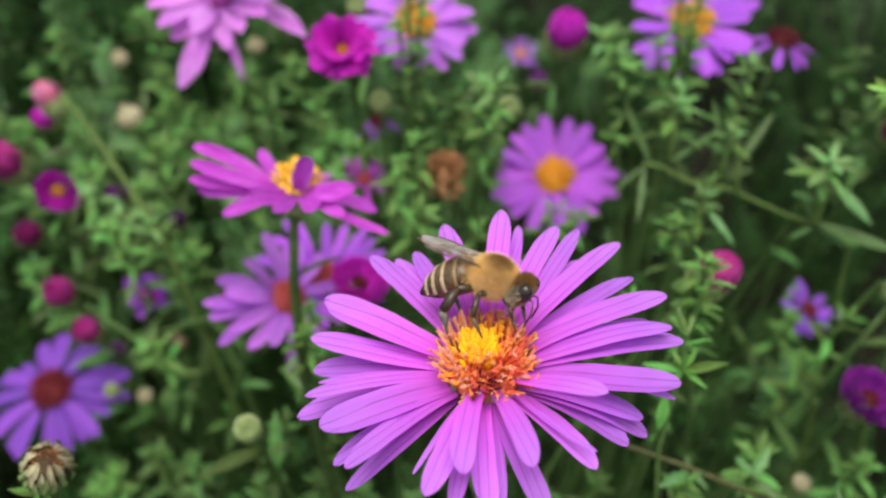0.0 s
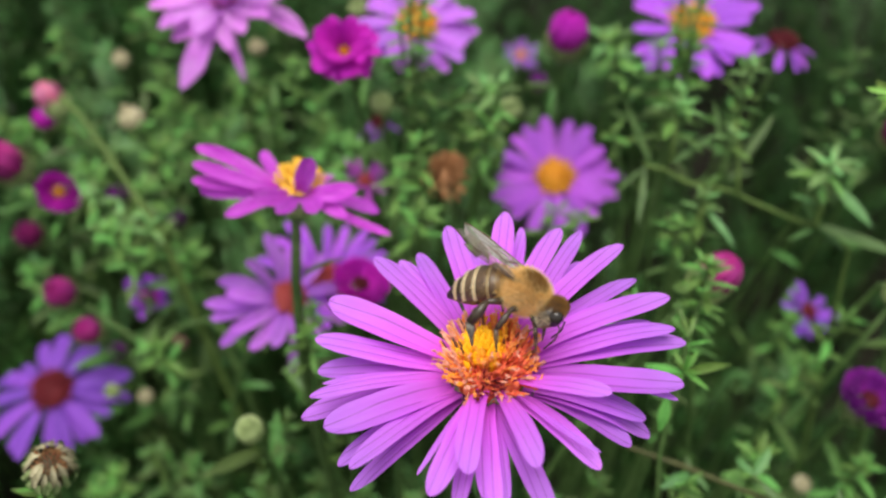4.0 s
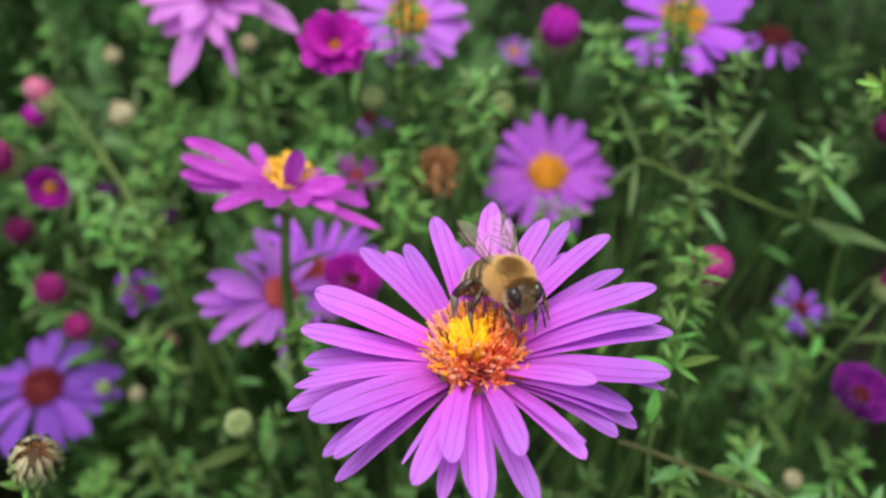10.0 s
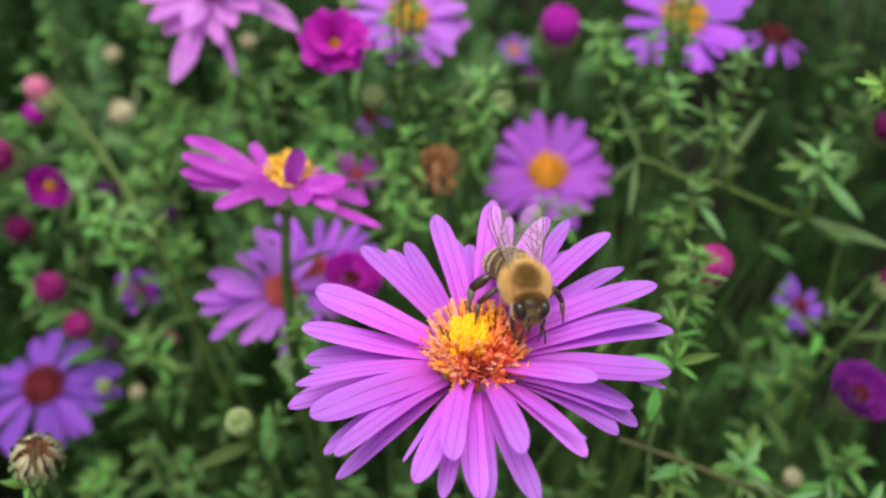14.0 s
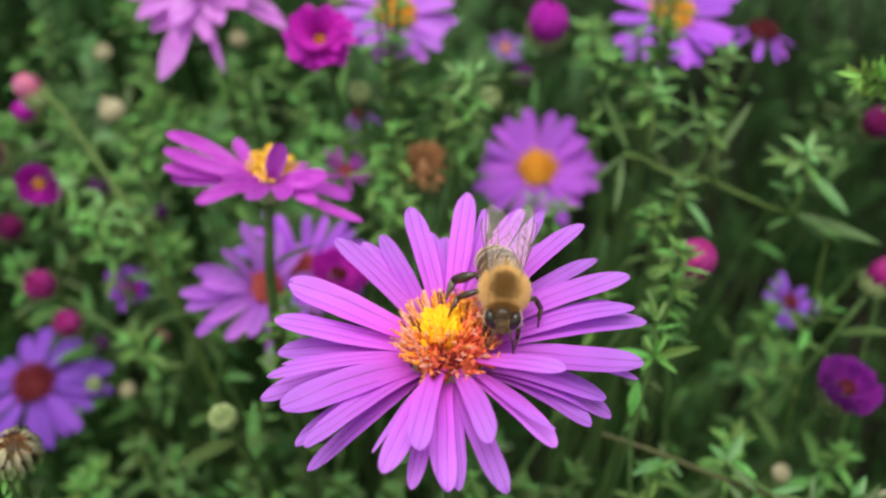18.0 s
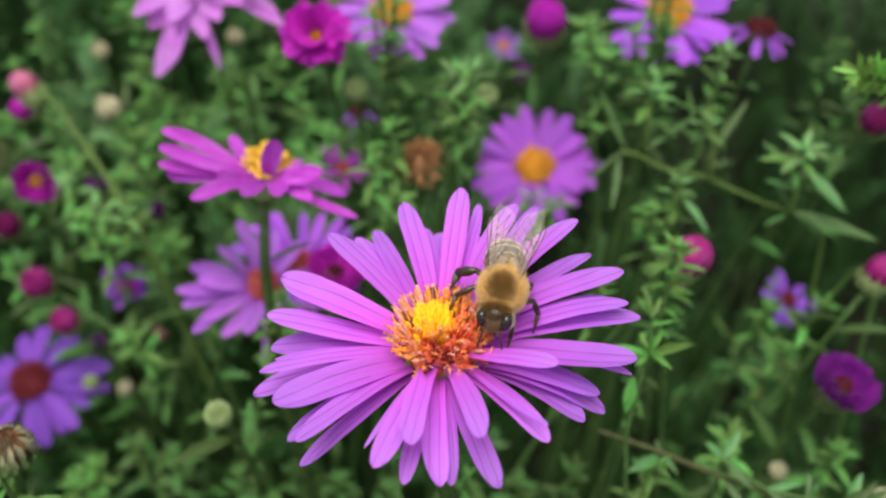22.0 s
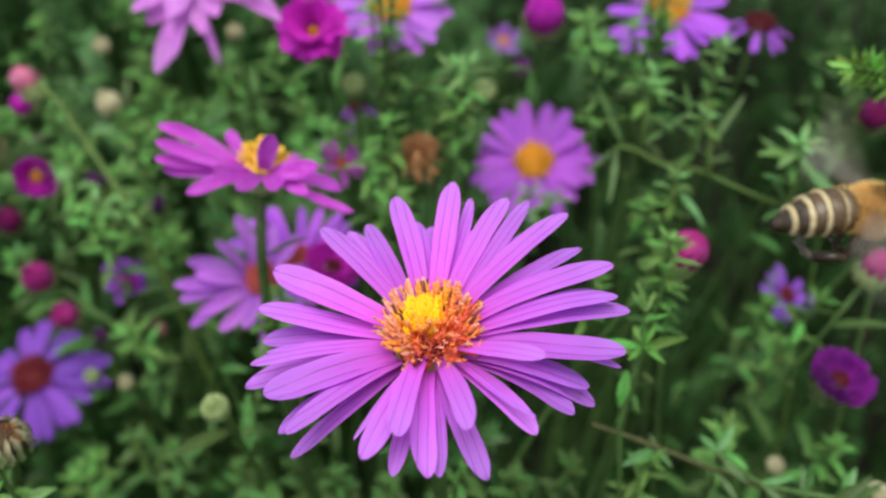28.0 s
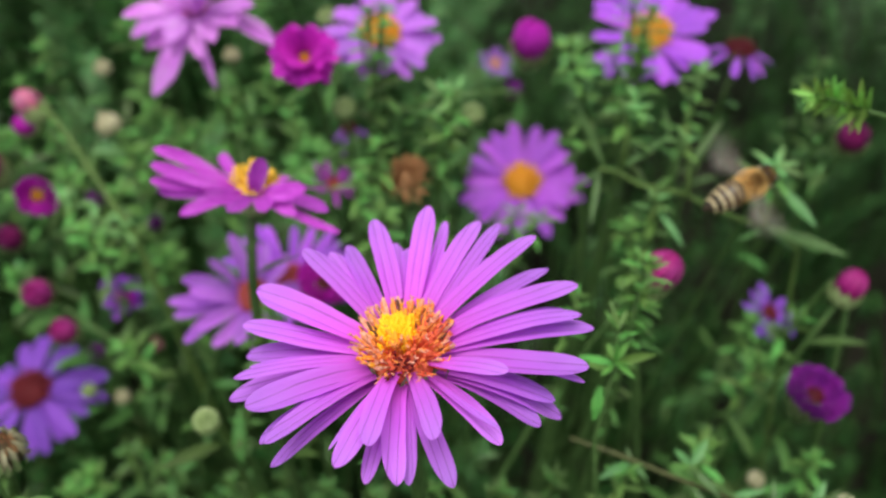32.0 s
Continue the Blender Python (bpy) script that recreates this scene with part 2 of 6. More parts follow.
def fur_material(name, dark, main, light):
    m, t, b, out = material(name)
    src = t.nodes.new("ShaderNodeNewGeometry").outputs["Random Per Island"]
    c = ramp(t, src, [(0.0, dark), (0.5, main), (1.0, light)])
    t.links.new(c, b.inputs["Base Color"])
    b.inputs["Roughness"].default_value = 0.6
    b.inputs["Specular IOR Level"].default_value = 0.25
    thin(t, b, out, c, 0.5)
    return m


FUR_GOLD = fur_material("fur_gold", (0.74, 0.43, 0.12), (0.96, 0.66, 0.24), (1.0, 0.90, 0.54))
UNDERFUR = rough_material("underfur_gold", (0.12, 0.065, 0.024), (0.18, 0.10, 0.038), (0.26, 0.155, 0.06), 3000, 0.8, 0.5, 0.00008)
FUR_BROWN = fur_material("fur_brown", (0.14, 0.066, 0.018), (0.30, 0.155, 0.045), (0.54, 0.31, 0.10))
FUR_PALE = fur_material("fur_pale", (0.64, 0.51, 0.30), (0.80, 0.69, 0.47), (0.92, 0.85, 0.66))
CHITIN = rough_material("chitin_dark", (0.016, 0.010, 0.006), (0.034, 0.021, 0.012), (0.066, 0.040, 0.020), 2200, 0.35, 0.2, 0.00005)
CHITIN_BROWN = rough_material("chitin_brown", (0.045, 0.024, 0.012), (0.080, 0.045, 0.022), (0.13, 0.075, 0.035), 2200, 0.4, 0.2, 0.00005)
BAND = rough_material("abdomen_band_tan", (0.48, 0.39, 0.23), (0.64, 0.55, 0.36), (0.75, 0.67, 0.48), 3000, 0.7, 0.5, 0.0001)
BROWN_BAND = rough_material("abdomen_band_brown", (0.15, 0.10, 0.045), (0.24, 0.17, 0.08), (0.33, 0.25, 0.13), 3000, 0.7, 0.5, 0.0001)
FUR_DULL = fur_material("fur_dull_tan", (0.30, 0.19, 0.075), (0.46, 0.32, 0.14), (0.60, 0.45, 0.24))
EYE = rough_material("eye_black", (0.012, 0.009, 0.008), (0.020, 0.015, 0.012), (0.032, 0.024, 0.018), 6000, 0.22, 0.3, 0.00002)
FOOT = rough_material("pollen_grey", (0.08, 0.07, 0.05), (0.14, 0.125, 0.10), (0.21, 0.19, 0.16), 3000)


def wing_material():
    """A clear, faintly tinted membrane with a sheen that grows at low angles."""
    m, t, b, out = material("wing_membrane")
    b.inputs["Base Color"].default_value = (0.90, 0.78, 0.72, 1)
    b.inputs["Roughness"].default_value = 0.25
    clear = t.nodes.new("ShaderNodeBsdfTransparent")
    clear.inputs["Color"].default_value = (0.97, 0.94, 0.90, 1)
    spots = noise_tex(t, coords(t, 500, 250, 500), 1.0, 2)
    rng = node(t, "ShaderNodeMapRange", To_Min=0.03, To_Max=0.17)
    t.links.new(spots, rng.inputs["Value"])
    film = t.nodes.new("ShaderNodeMixShader")
    t.links.new(rng.outputs[0], film.inputs[0])
    t.links.new(clear.outputs[0], film.inputs[1])
    t.links.new(b.outputs[0], film.inputs[2])
    gloss = node(t, "ShaderNodeBsdfGlossy", Roughness=0.25)
    gloss.inputs["Color"].default_value = (0.72, 0.66, 0.58, 1)
    edge = node(t, "ShaderNodeFresnel", IOR=1.18)
    mx = t.nodes.new("ShaderNodeMixShader")
    t.links.new(edge.outputs[0], mx.inputs[0])
    t.links.new(film.outputs[0], mx.inputs[1])
    t.links.new(gloss.outputs[0], mx.inputs[2])
    t.links.new(mx.outputs[0], out.inputs["Surface"])
    bumped(t, b, spots, 0.4, 0.0001)
    return m


WING = wing_material()


# ---------------------------------------------------------------- mesh helpers
def mesh(name, verts, faces, smooth=True):
    me = bpy.data.meshes.new(name)
    me.from_pydata([tuple(v) for v in verts], [], faces)
    if smooth:
        me.polygons.foreach_set("use_smooth", [True] * len(me.polygons))
    me.update()
    return me


def part(name, me, mat, parent, m=None, label=""):
    """One mesh object under a thing or a part."""
    if me.materials:
        if me.materials[0] is not mat:
            me = me.copy()
            me.materials[0] = mat
    else:
        me.materials.append(mat)
    ob = new(name, me)
    ob.parent = parent
    if m is not None:
        ob.matrix_basis = m
    if label:
        ob["label"] = label
    return ob


def thing(name, m, label, category, group=""):
    ob = new(name)
    ob.empty_display_size = 0.005
    ob.matrix_basis = m
    return tagged(ob, label, category, group)


def facing(place, normal, turn=0.0):
    """A pose at place whose z axis points along normal."""
    q = Vector(normal).to_track_quat("Z", "Y")
    return Matrix.Translation(place) @ q.to_matrix().to_4x4() @ Matrix.Rotation(turn, 4, "Z")


def aim(base, tip, up):
    """A pose at base whose y axis points to tip, with z as near to up as can be."""
    y = (Vector(tip) - Vector(base)).normalized()
    x = y.cross(Vector(up)).normalized()
    z = x.cross(y)
    m = Matrix((x, y, z)).transposed().to_4x4()
    m.translation = base
    return m


def tube(name, pts, radii, sides=7, closed=True):
    pts = [Vector(p) for p in pts]
    verts, faces = [], []
    side = None
    for i, p in enumerate(pts):
        d = (pts[min(i + 1, len(pts) - 1)] - pts[max(i - 1, 0)]).normalized()
        if side is None:
            side = d.orthogonal().normalized()
        side = (side - d * side.dot(d)).normalized()
        other = d.cross(side)
        for k in range(sides):
            a = 2 * math.pi * k / sides
            verts.append(p + (side * math.cos(a) + other * math.sin(a)) * radii[i])
    for i in range(len(pts) - 1):
        for k in range(sides):
            a, b = i * sides + k, i * sides + (k + 1) % sides
            faces.append((a, b, b + sides, a + sides))
    if closed:
        faces.append(tuple(reversed(range(sides))))
        faces.append(tuple(range((len(pts) - 1) * sides, len(pts) * sides)))
    return mesh(name, verts, faces)


def blob(name, radii, rings=10, sides=14, shape=None):
    """An egg-like body along y; shape(s) scales its cross-section at s from -1 (back) to 1 (front)."""
    verts, faces = [], []
    for i in range(rings + 1):
        a = math.pi * i / rings
        s = -math.cos(a)
        w = max(math.sin(a), 0.02) * (shape(s) if shape else 1)
        for k in range(sides):
            b = 2 * math.pi * k / sides
            verts.append((radii[0] * w * math.cos(b), radii[1] * s, radii[2] * w * math.sin(b)))
    for i in range(rings):
        for k in range(sides):
            p, q = i * sides + k, i * sides + (k + 1) % sides
            faces.append((p, q, q + sides, p + sides))
    faces.append(tuple(reversed(range(sides))))
    faces.append(tuple(range(rings * sides, (rings + 1) * sides)))
    return mesh(name, verts, faces)


def petal_mesh(name, length, width, rng, arch=0.05, cup=0.10, nx=6, ny=11, pointed=0.0, foot=0.40, notch=0.0):
    """A ray petal: narrow foot, widest past the middle, a blunt or nicked tip, two long grooves and a gentle wave."""
    verts, faces = [], []
    twist, wave, ph = rng.uniform(-0.22, 0.22), rng.uniform(0.0, 0.035), rng.uniform(0, 6)
    sway = rng.uniform(-0.05, 0.05)
    for j in range(ny + 1):
        s = 1 - (1 - j / ny) ** 1.45
        w = foot + (1 - foot) * min(1.0, s / 0.5) ** 0.8
        if s > 0.74:
            w *= math.sqrt(max(0.0, 1 - ((s - 0.74) / 0.2602) ** 2)) * (1 - pointed) + pointed * (1 - s) / 0.26
        for i in range(nx + 1):
            u = 2 * i / nx - 1
            x = u * w * width / 2
            z = arch * 4 * s * (1 - s) * length
            z += cup * width * w * (u * u - 0.4) + 0.034 * width * math.cos(3.1 * math.pi * u) * min(1, s * 3) * min(1, (1 - s) * 6)
            z += wave * length * math.sin(ph + 5 * s) * s
            x, z = x * math.cos(twist * s) - (z * math.sin(twist * s)) * 0.2, z + x * math.sin(twist * s)
            nick = notch * max(0.0, math.cos(3.4 * math.pi * (u - 0.12))) * max(0.0, (s - 0.88) / 0.12)
            verts.append((x + sway * 4 * s * (1 - s) * length, (s - nick) * length, z))
    for j in range(ny):
        for i in range(nx):
            a = j * (nx + 1) + i
            faces.append((a, a + 1, a + nx + 2, a + nx + 1))
    return mesh(name, verts, faces)


def leaf_mesh(name, length, width, rng, bend=0.12):
    """A lance leaf folded along its midrib."""
    verts, faces = [], []
    rows = ((0.0, 0.28), (0.2, 0.72), (0.42, 1.0), (0.65, 0.86), (0.85, 0.45), (1.0, 0.03))
    sway = rng.uniform(-0.06, 0.06)
    for s, w in rows:
        z = -bend * length * s * s
        for u in (-1, -0.5, 0, 0.5, 1):
            verts.append((u * w * width / 2 + sway * length * s * s, s * length, z + abs(u) * 0.22 * width * w))
    for j in range(len(rows) - 1):
        for i in range(4):
            a = j * 5 + i
            faces.append((a, a + 1, a + 6, a + 5))
    return mesh(name, verts, faces)


def dome_points(count, radius, height, start=0):
    """Spiral points over a dome, with the outward way at each."""
    out = []
    for k in range(start, count):
        f = math.sqrt((k + 0.5) / count)
        a = k * 2.399963
        x, y = f * radius * math.cos(a), f * radius * math.sin(a)
        z = height * (1 - f * f) ** 0.7
        d = Vector((x * 0.9 / radius, y * 0.9 / radius, 1.05 - 0.55 * f)).normalized()
        out.append((Vector((x, y, z)), d, f, a))
    return out


def joined(name, pieces):
    """One mesh out of (vertices, faces) pieces."""
    verts, faces = [], []
    for vs, fs in pieces:
        o = len(verts)
        verts += vs
        faces += [tuple(i + o for i in f) for f in fs]
    return mesh(name, verts, faces)


def spike(base, tip, r0, r1, sides=5):
    base, tip = Vector(base), Vector(tip)
    d = (tip - base).normalized()
    s = d.orthogonal().normalized()
    o = d.cross(s)
    vs, n = [], sides
    for p, r in ((base, r0), (base.lerp(tip, 0.6), (r0 + r1) / 2), (tip, r1)):
        for k in range(n):
            a = 2 * math.pi * k / n
            vs.append(p + (s * math.cos(a) + o * math.sin(a)) * r)
    fs = [(i * n + k, i * n + (k + 1) % n, (i + 1) * n + (k + 1) % n, (i + 1) * n + k) for i in range(2) for k in range(n)]
    fs.append(tuple(range(2 * n, 3 * n)))
    return vs, fs


# ---------------------------------------------------------------- ground
def build_ground():
    n, verts, faces = 60, [], []
    rim = [-60, -20, -6, -2.5] + [-1.2 + 2.6 * i / (n - 1) for i in range(n)] + [3, 7, 20, 60]
    for y in rim:
        for x in rim:
            z = 0.012 * noise.noise((x * 9, y * 9, 0)) + 0.006 * noise.noise((x * 31, y * 31, 3))
            verts.append((x, y, z if abs(x) < 2 and abs(y) < 2 else 0))
    k = len(rim)
    for j in range(k - 1):
        for i in range(k - 1):
            a = j * k + i
            faces.append((a, a + 1, a + k + 1, a + k))
    me = mesh("ground", verts, faces)
    me.materials.append(SOIL)
    tagged(new("ground", me), "dark garden soil below the aster bed", "ground", kind="structure")


build_ground()


# ---------------------------------------------------------------- foliage of the bed
def foliage_top(x, y):
    """Height of the leafy surface of the bed."""
    h = 0.252 + 0.030 * noise.noise((x * 9 + 3, y * 9, 1)) + 0.018 * noise.noise((x * 24, y * 24, 5))
    h += 0.018 * max(-1.0, min(1.0, -x / 0.10))
    side = max(0.0, min(1.0, (x - 0.0) / 0.06))
    h += (1 - side) * (0.055 if x > -0.05 else 0.08) * max(0.0, min(1.0, (y - 0.22) / 0.16))
    h -= side * 0.045
    h -= 0.085 * max(0.0, min(1.0, (0.18 - y) / 0.10)) * max(0.0, min(1.0, 1 + (y + 0.1) / 0.2))
    return h - 0.03 * max(0.0, y - 0.5)


def build_foliage():
    """Leafy shoots past counting, as one mesh of leaves and thin stems."""
    rng = np.random.default_rng(5)
    leaf = np.array([(0, 0, 0), (-0.42, 0.3, 0.10), (0, 0.3, 0), (0.42, 0.3, 0.10), (-0.42, 0.65, 0.06), (0, 0.65, -0.04), (0.42, 0.65, 0.06), (0, 1.0, -0.14)])
    lf = [(0, 2, 1), (0, 3, 2), (1, 2, 5), (1, 5, 4), (2, 3, 6), (2, 6, 5), (4, 5, 7), (5, 6, 7)]
    lf = np.array(lf)
    shoots = []
    for s in range(7):
        places, turns, sizes = [], [], []
        length = 0.060
        bend = rng.uniform(-0.012, 0.012, 2)
        k = 72
        for i in range(k):
            f = (i / (k - 1)) ** 0.55
            p = np.array([bend[0] * f * f, bend[1] * f * f, length * f])
            a = i * 2.4 + rng.uniform(-0.4, 0.4)
            up = 0.15 + 0.65 * f ** 6 + rng.uniform(-0.25, 0.25)
            y = np.array([math.cos(a), math.sin(a), up])
            y /= np.linalg.norm(y)
            x = np.cross(y, (0, 0, 1.0))
            x /= np.linalg.norm(x)
            z = np.cross(x, y)
            places.append(p)
            turns.append(np.stack([x, y, z], 1))
            big = 0.0074 * (1.0 - 0.30 * f) * rng.uniform(0.75, 1.25)
            sizes.append((big * 0.31, big * 1.12, big * 0.6))
        sizes, turns, places = np.array(sizes), np.array(turns), np.array(places)
        v = np.einsum("lij,lvj->lvi", turns, leaf[None] * sizes[:, None, :]) + places[:, None, :]
        shoots.append(v.reshape(-1, 3))
    quads = np.array([(0, 1, 4, 3), (1, 2, 5, 4), (2, 0, 3, 5)])
    piles = {False: [[], [], 0], True: [[], [], 0]}
    # close cells round the flowers, wider ones out to the rim of the bed
    cells = [(0.0205, i * 0.0205, j * 0.0205) for j in range(-5, 40) for i in range(-23, 24)]
    cells += [(0.048, i * 0.048, j * 0.048) for j in range(-21, 32) for i in range(-27, 28) if abs(i * 0.048) > 0.47 or not -0.10 < j * 0.048 < 0.80]
    for step, cx, cy in cells:
        near = step < 0.03
        for layer in range(3 if near and cy < 0.42 else 2 if near else 1):
            x, y = cx + rng.uniform(-0.6, 0.6) * step, cy + rng.uniform(-0.6, 0.6) * step
            gap = noise.noise((x * 11, y * 11, 9)) - (0.25 if x < 0 and y > 0.33 else 0.0) + 0.36 * max(-0.5, min(1.0, x / 0.10)) * (1.0 if y < 0.75 else 0.2)
            if near and gap > (0.26, 0.42, 0.60)[layer]:
                continue
            if layer == 2 and rng.random() < 0.45:
                continue
            if not near and math.hypot(x, y - 0.25) > 1.12 + 0.3 * noise.noise((x * 3, y * 3, 2)):
                continue
            # shade put into colour: lighter shoots on the upper, open side, darker below, elsewhere
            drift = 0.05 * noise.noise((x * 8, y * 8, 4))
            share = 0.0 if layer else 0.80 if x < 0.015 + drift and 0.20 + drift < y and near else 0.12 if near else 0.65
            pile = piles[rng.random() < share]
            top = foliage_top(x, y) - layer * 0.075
            tilt, turn = rng.uniform(0, 0.8), rng.uniform(0, 6.28)
            m = np.array(Matrix.Rotation(turn, 3, "Z") @ Matrix.Rotation(tilt, 3, "X") @ Matrix.Rotation(rng.uniform(0, 6.28), 3, "Z"))
            size = rng.uniform(0.8, 1.25) * (1.0 if near else 1.9)
            v = shoots[rng.integers(7)] if near else shoots[rng.integers(7)].reshape(-1, 8, 3)[::2].reshape(-1, 3)
            v = v * size @ m.T
            v = v + np.array([x, y, top - 0.060 * size * math.cos(tilt)])
            count = len(v) // 8
            pile[0].append(v)
            pile[1].append((lf[None] + 8 * np.arange(count)[:, None, None]).reshape(-1, 3) + pile[2])
            pile[2] += len(v)
            foot = v.reshape(-1, 8, 3)[0, 0]
            head = v.reshape(-1, 8, 3)[-1, 0]
            ring = np.array([(1, 0, 0), (-0.5, 0.87, 0), (-0.5, -0.87, 0)]) * 0.00042
            low = np.array([foot[0] - (head[0] - foot[0]) * 0.5, foot[1] - (head[1] - foot[1]) * 0.5, 0.0])
            for a, b in ((low, foot), (foot, head)):
                pile[0].append(np.concatenate([ring * 1.3 + a, ring + b]))
                q = quads + pile[2]
                pile[1].append(np.concatenate([q[:, [0, 1, 2]], q[:, [0, 2, 3]]]))
                pile[2] += 6
    for lighter, (vs, fs, _) in piles.items():
        v, f = np.concatenate(vs), np.concatenate(fs)
        name = "young_foliage" if lighter else "foliage"
        me = bpy.data.meshes.new(name)
        me.vertices.add(len(v))
        me.vertices.foreach_set("co", v.astype(np.float32).ravel())
        me.loops.add(len(f) * 3)
        me.loops.foreach_set("vertex_index", f.astype(np.int32).ravel())
        me.polygons.add(len(f))
        me.polygons.foreach_set("loop_start", np.arange(0, len(f) * 3, 3, dtype=np.int32))
        me.polygons.foreach_set("use_smooth", np.ones(len(f), dtype=bool))
        me.update(calc_edges=True)
        me.materials.append(FOLIAGE_LIT if lighter else FOLIAGE_SHADED)
        label = "green aster shoots with narrow leaves over the bed, light put into their colour" if lighter else "dense dark green aster foliage filling the bed, shade put into its colour"
        tagged(new(name, me), label, "foliage", kind="stuff")


build_foliage()


# ---------------------------------------------------------------- shared pieces of the plants
def stem_points(normal, rng, height, lean=1.0, droop=0.28):
    """From a flower's foot, down along its axis, then bending to the ground (in the flower's world turn)."""
    n = Vector(normal).normalized()
    d = -n
    p, pts = Vector((0, 0, 0)), [Vector((0, 0, 0))]
    drift = Vector((rng.uniform(-0.3, 0.3), rng.uniform(0.0, 0.35), 0)) * lean
    left = height
    seg = 0.012
    while left > 0.0 and len(pts) < 60:
        d = (d * (1 - droop) + (Vector((0, 0, -1)) + drift * 0.5) * droop).normalized()
        droop = min(0.28, droop * 1.3)
        p = p + d * seg
        left = height + p.z
        pts.append(p.copy())
        seg = min(0.03, seg * 1.15)
    return pts


def stalk(ob, place, normal, rng, thick, offset=0.0, leaves=5, leaf_len=0.012, bark=None):
    """A stem down to the soil with a few narrow leaves near its top."""
    inv = facing(place, normal).to_3x3().inverted()
    start = Vector(normal).normalized() * -offset
    pts = [inv @ (p + start) for p in stem_points(normal, rng, place[2] - offset)]
    radii = [thick * (1 + 0.9 * i / len(pts)) for i in range(len(pts))]
    stem = part("stem", tube("stem", pts, radii, 8), bark or STEM, ob)
    lm = leaf_mesh("leaf", leaf_len, leaf_len * 0.24, rng)
    for k in range(leaves):
        i = 1 + k
        if i + 1 >= len(pts):
            break
        d = (pts[i] - pts[i - 1]).normalized()
        side = Matrix.Rotation(k * 2.4 + rng.uniform(-0.3, 0.3), 3, d) @ d.orthogonal().normalized()
        tip = pts[i] + side * 1.0 - d * 0.6
        part("leaf", lm, LEAF, ob, aim(pts[i] + side * thick * 0.6, tip, -d))
    return stem


def calyx(ob, radius, depth, rng, mat=None, rows=3, count=13):
    """A cup of overlapping bracts under a flower or round a bud."""
    cup = blob("calyx", (radius * 0.86, depth * 0.55, radius * 0.86), 8, 14)
    c = part("calyx", cup, mat or BRACT, ob, Matrix.Translation((0, 0, -depth * 0.5)) @ Matrix.Rotation(math.pi / 2, 4, "X"))
    bm = leaf_mesh("bract", depth * 0.75, depth * 0.26, rng, bend=-0.10)
    for r in range(rows):
        for k in range(count):
            a = 2 * math.pi * (k + 0.5 * (r % 2)) / count
            f = 0.25 + 0.25 * r
            rad = radius * (0.55 + 0.4 * math.sin(math.pi * f))
            base = Vector((math.cos(a) * rad, math.sin(a) * rad, -depth * (0.95 - 0.32 * r)))
            out = Vector((math.cos(a), math.sin(a), 0))
            part("bract", bm, mat or BRACT, c, c.matrix_basis.inverted() @ aim(base, base + Vector((0, 0, 1)) + out * (0.35 - 0.12 * r), out))
    return c


def disc(ob, radius, height, mat, rng, spikes=44, up=1.0):
    """The domed centre of a flower, rough with florets."""
    verts, faces, rings, sides = [], [], 6, 18
    for i in range(rings):
        f = i / (rings - 1)
        for k in range(sides):
            a = 2 * math.pi * k / sides
            verts.append((radius * max(f, 0.03) * math.cos(a), radius * max(f, 0.03) * math.sin(a), height * (1 - f * f)))
    for i in range(rings - 1):
        for k in range(sides):
            a, b = i * sides + k, i * sides + (k + 1) % sides
            faces.append((a, a + sides, b + sides, b))
    d = part("disc", mesh("disc", verts, faces), mat, ob)
    vs, fs = spike((0, 0, -0.05), (0, 0, 0.28 * up), 0.075, 0.10, 5)
    shape = mesh("floret", [v * radius for v in vs], fs)
    for p, way, f, a in dome_points(spikes, radius * 0.97, height):
        part("floret", shape, mat, d, facing(p, way, a) @ Matrix.Scale(rng.uniform(0.8, 1.3), 4))
    return d


# ---------------------------------------------------------------- the main aster
MAIN = pose(0.00619, 0.05082, 0.39578, 4.45, -0.28, 0.87)
main_rng = random.Random(11)
main_flower = thing("aster_flower", MAIN, "large open orchid-purple aster with a golden-orange centre", "flower", "open asters")


def ray(az, lift, reach, width):
    """One ray petal of the main flower: its bearing, rise and reach from the centre."""
    a, e = radians(az), radians(lift)
    tip = Vector((math.cos(a) * math.cos(e), math.sin(a) * math.cos(e), math.sin(e))) * reach * MM
    low = -0.0006 + 0.0014 * max(-1.0, min(1.0, lift / 18)) + main_rng.uniform(-0.0003, 0.0003)
    base = Vector((math.cos(a) * 0.0030, math.sin(a) * 0.0030, low))
    length = (tip - base).length
    arch = 0.045 + 0.05 * max(0.0, -lift) / 30 + main_rng.uniform(-0.01, 0.02)
    me = petal_mesh("petal", length, width * 0.95 * MM, main_rng, arch=arch, cup=main_rng.uniform(-0.06, 0.20), nx=10, ny=18, foot=0.52, notch=main_rng.choice((0.0, 0.0, 0.012, 0.028)))
    part("petal", me, PETAL_MAIN, main_flower, aim(base, tip, (0, 0, 1)))


ray(-172.7, -15.0, 20.7, 3.0)
ray(-171.1, -2.5, 18.6, 1.9)
ray(-159.7, -3.0, 17.7, 3.7)
ray(-151.8, -18.0, 18.2, 2.2)
ray(-144.3, -20.5, 18.6, 1.9)
ray(-140.5, -2.5, 17.5, 2.4)
ray(-122.0, -3.0, 13.5, 0.6)
ray(-111.6, 6.0, 16.1, 2.5)
ray(-103.8, -12.0, 14.8, 1.9)
ray(-100.0, 17.5, 15.5, 2.5)
ray(-90.0, 0.5, 16.0, 2.6)
ray(-86.1, -8.0, 14.9, 1.7)
ray(-75.7, 19.0, 15.3, 2.3)
ray(-70.4, -5.0, 16.3, 2.4)
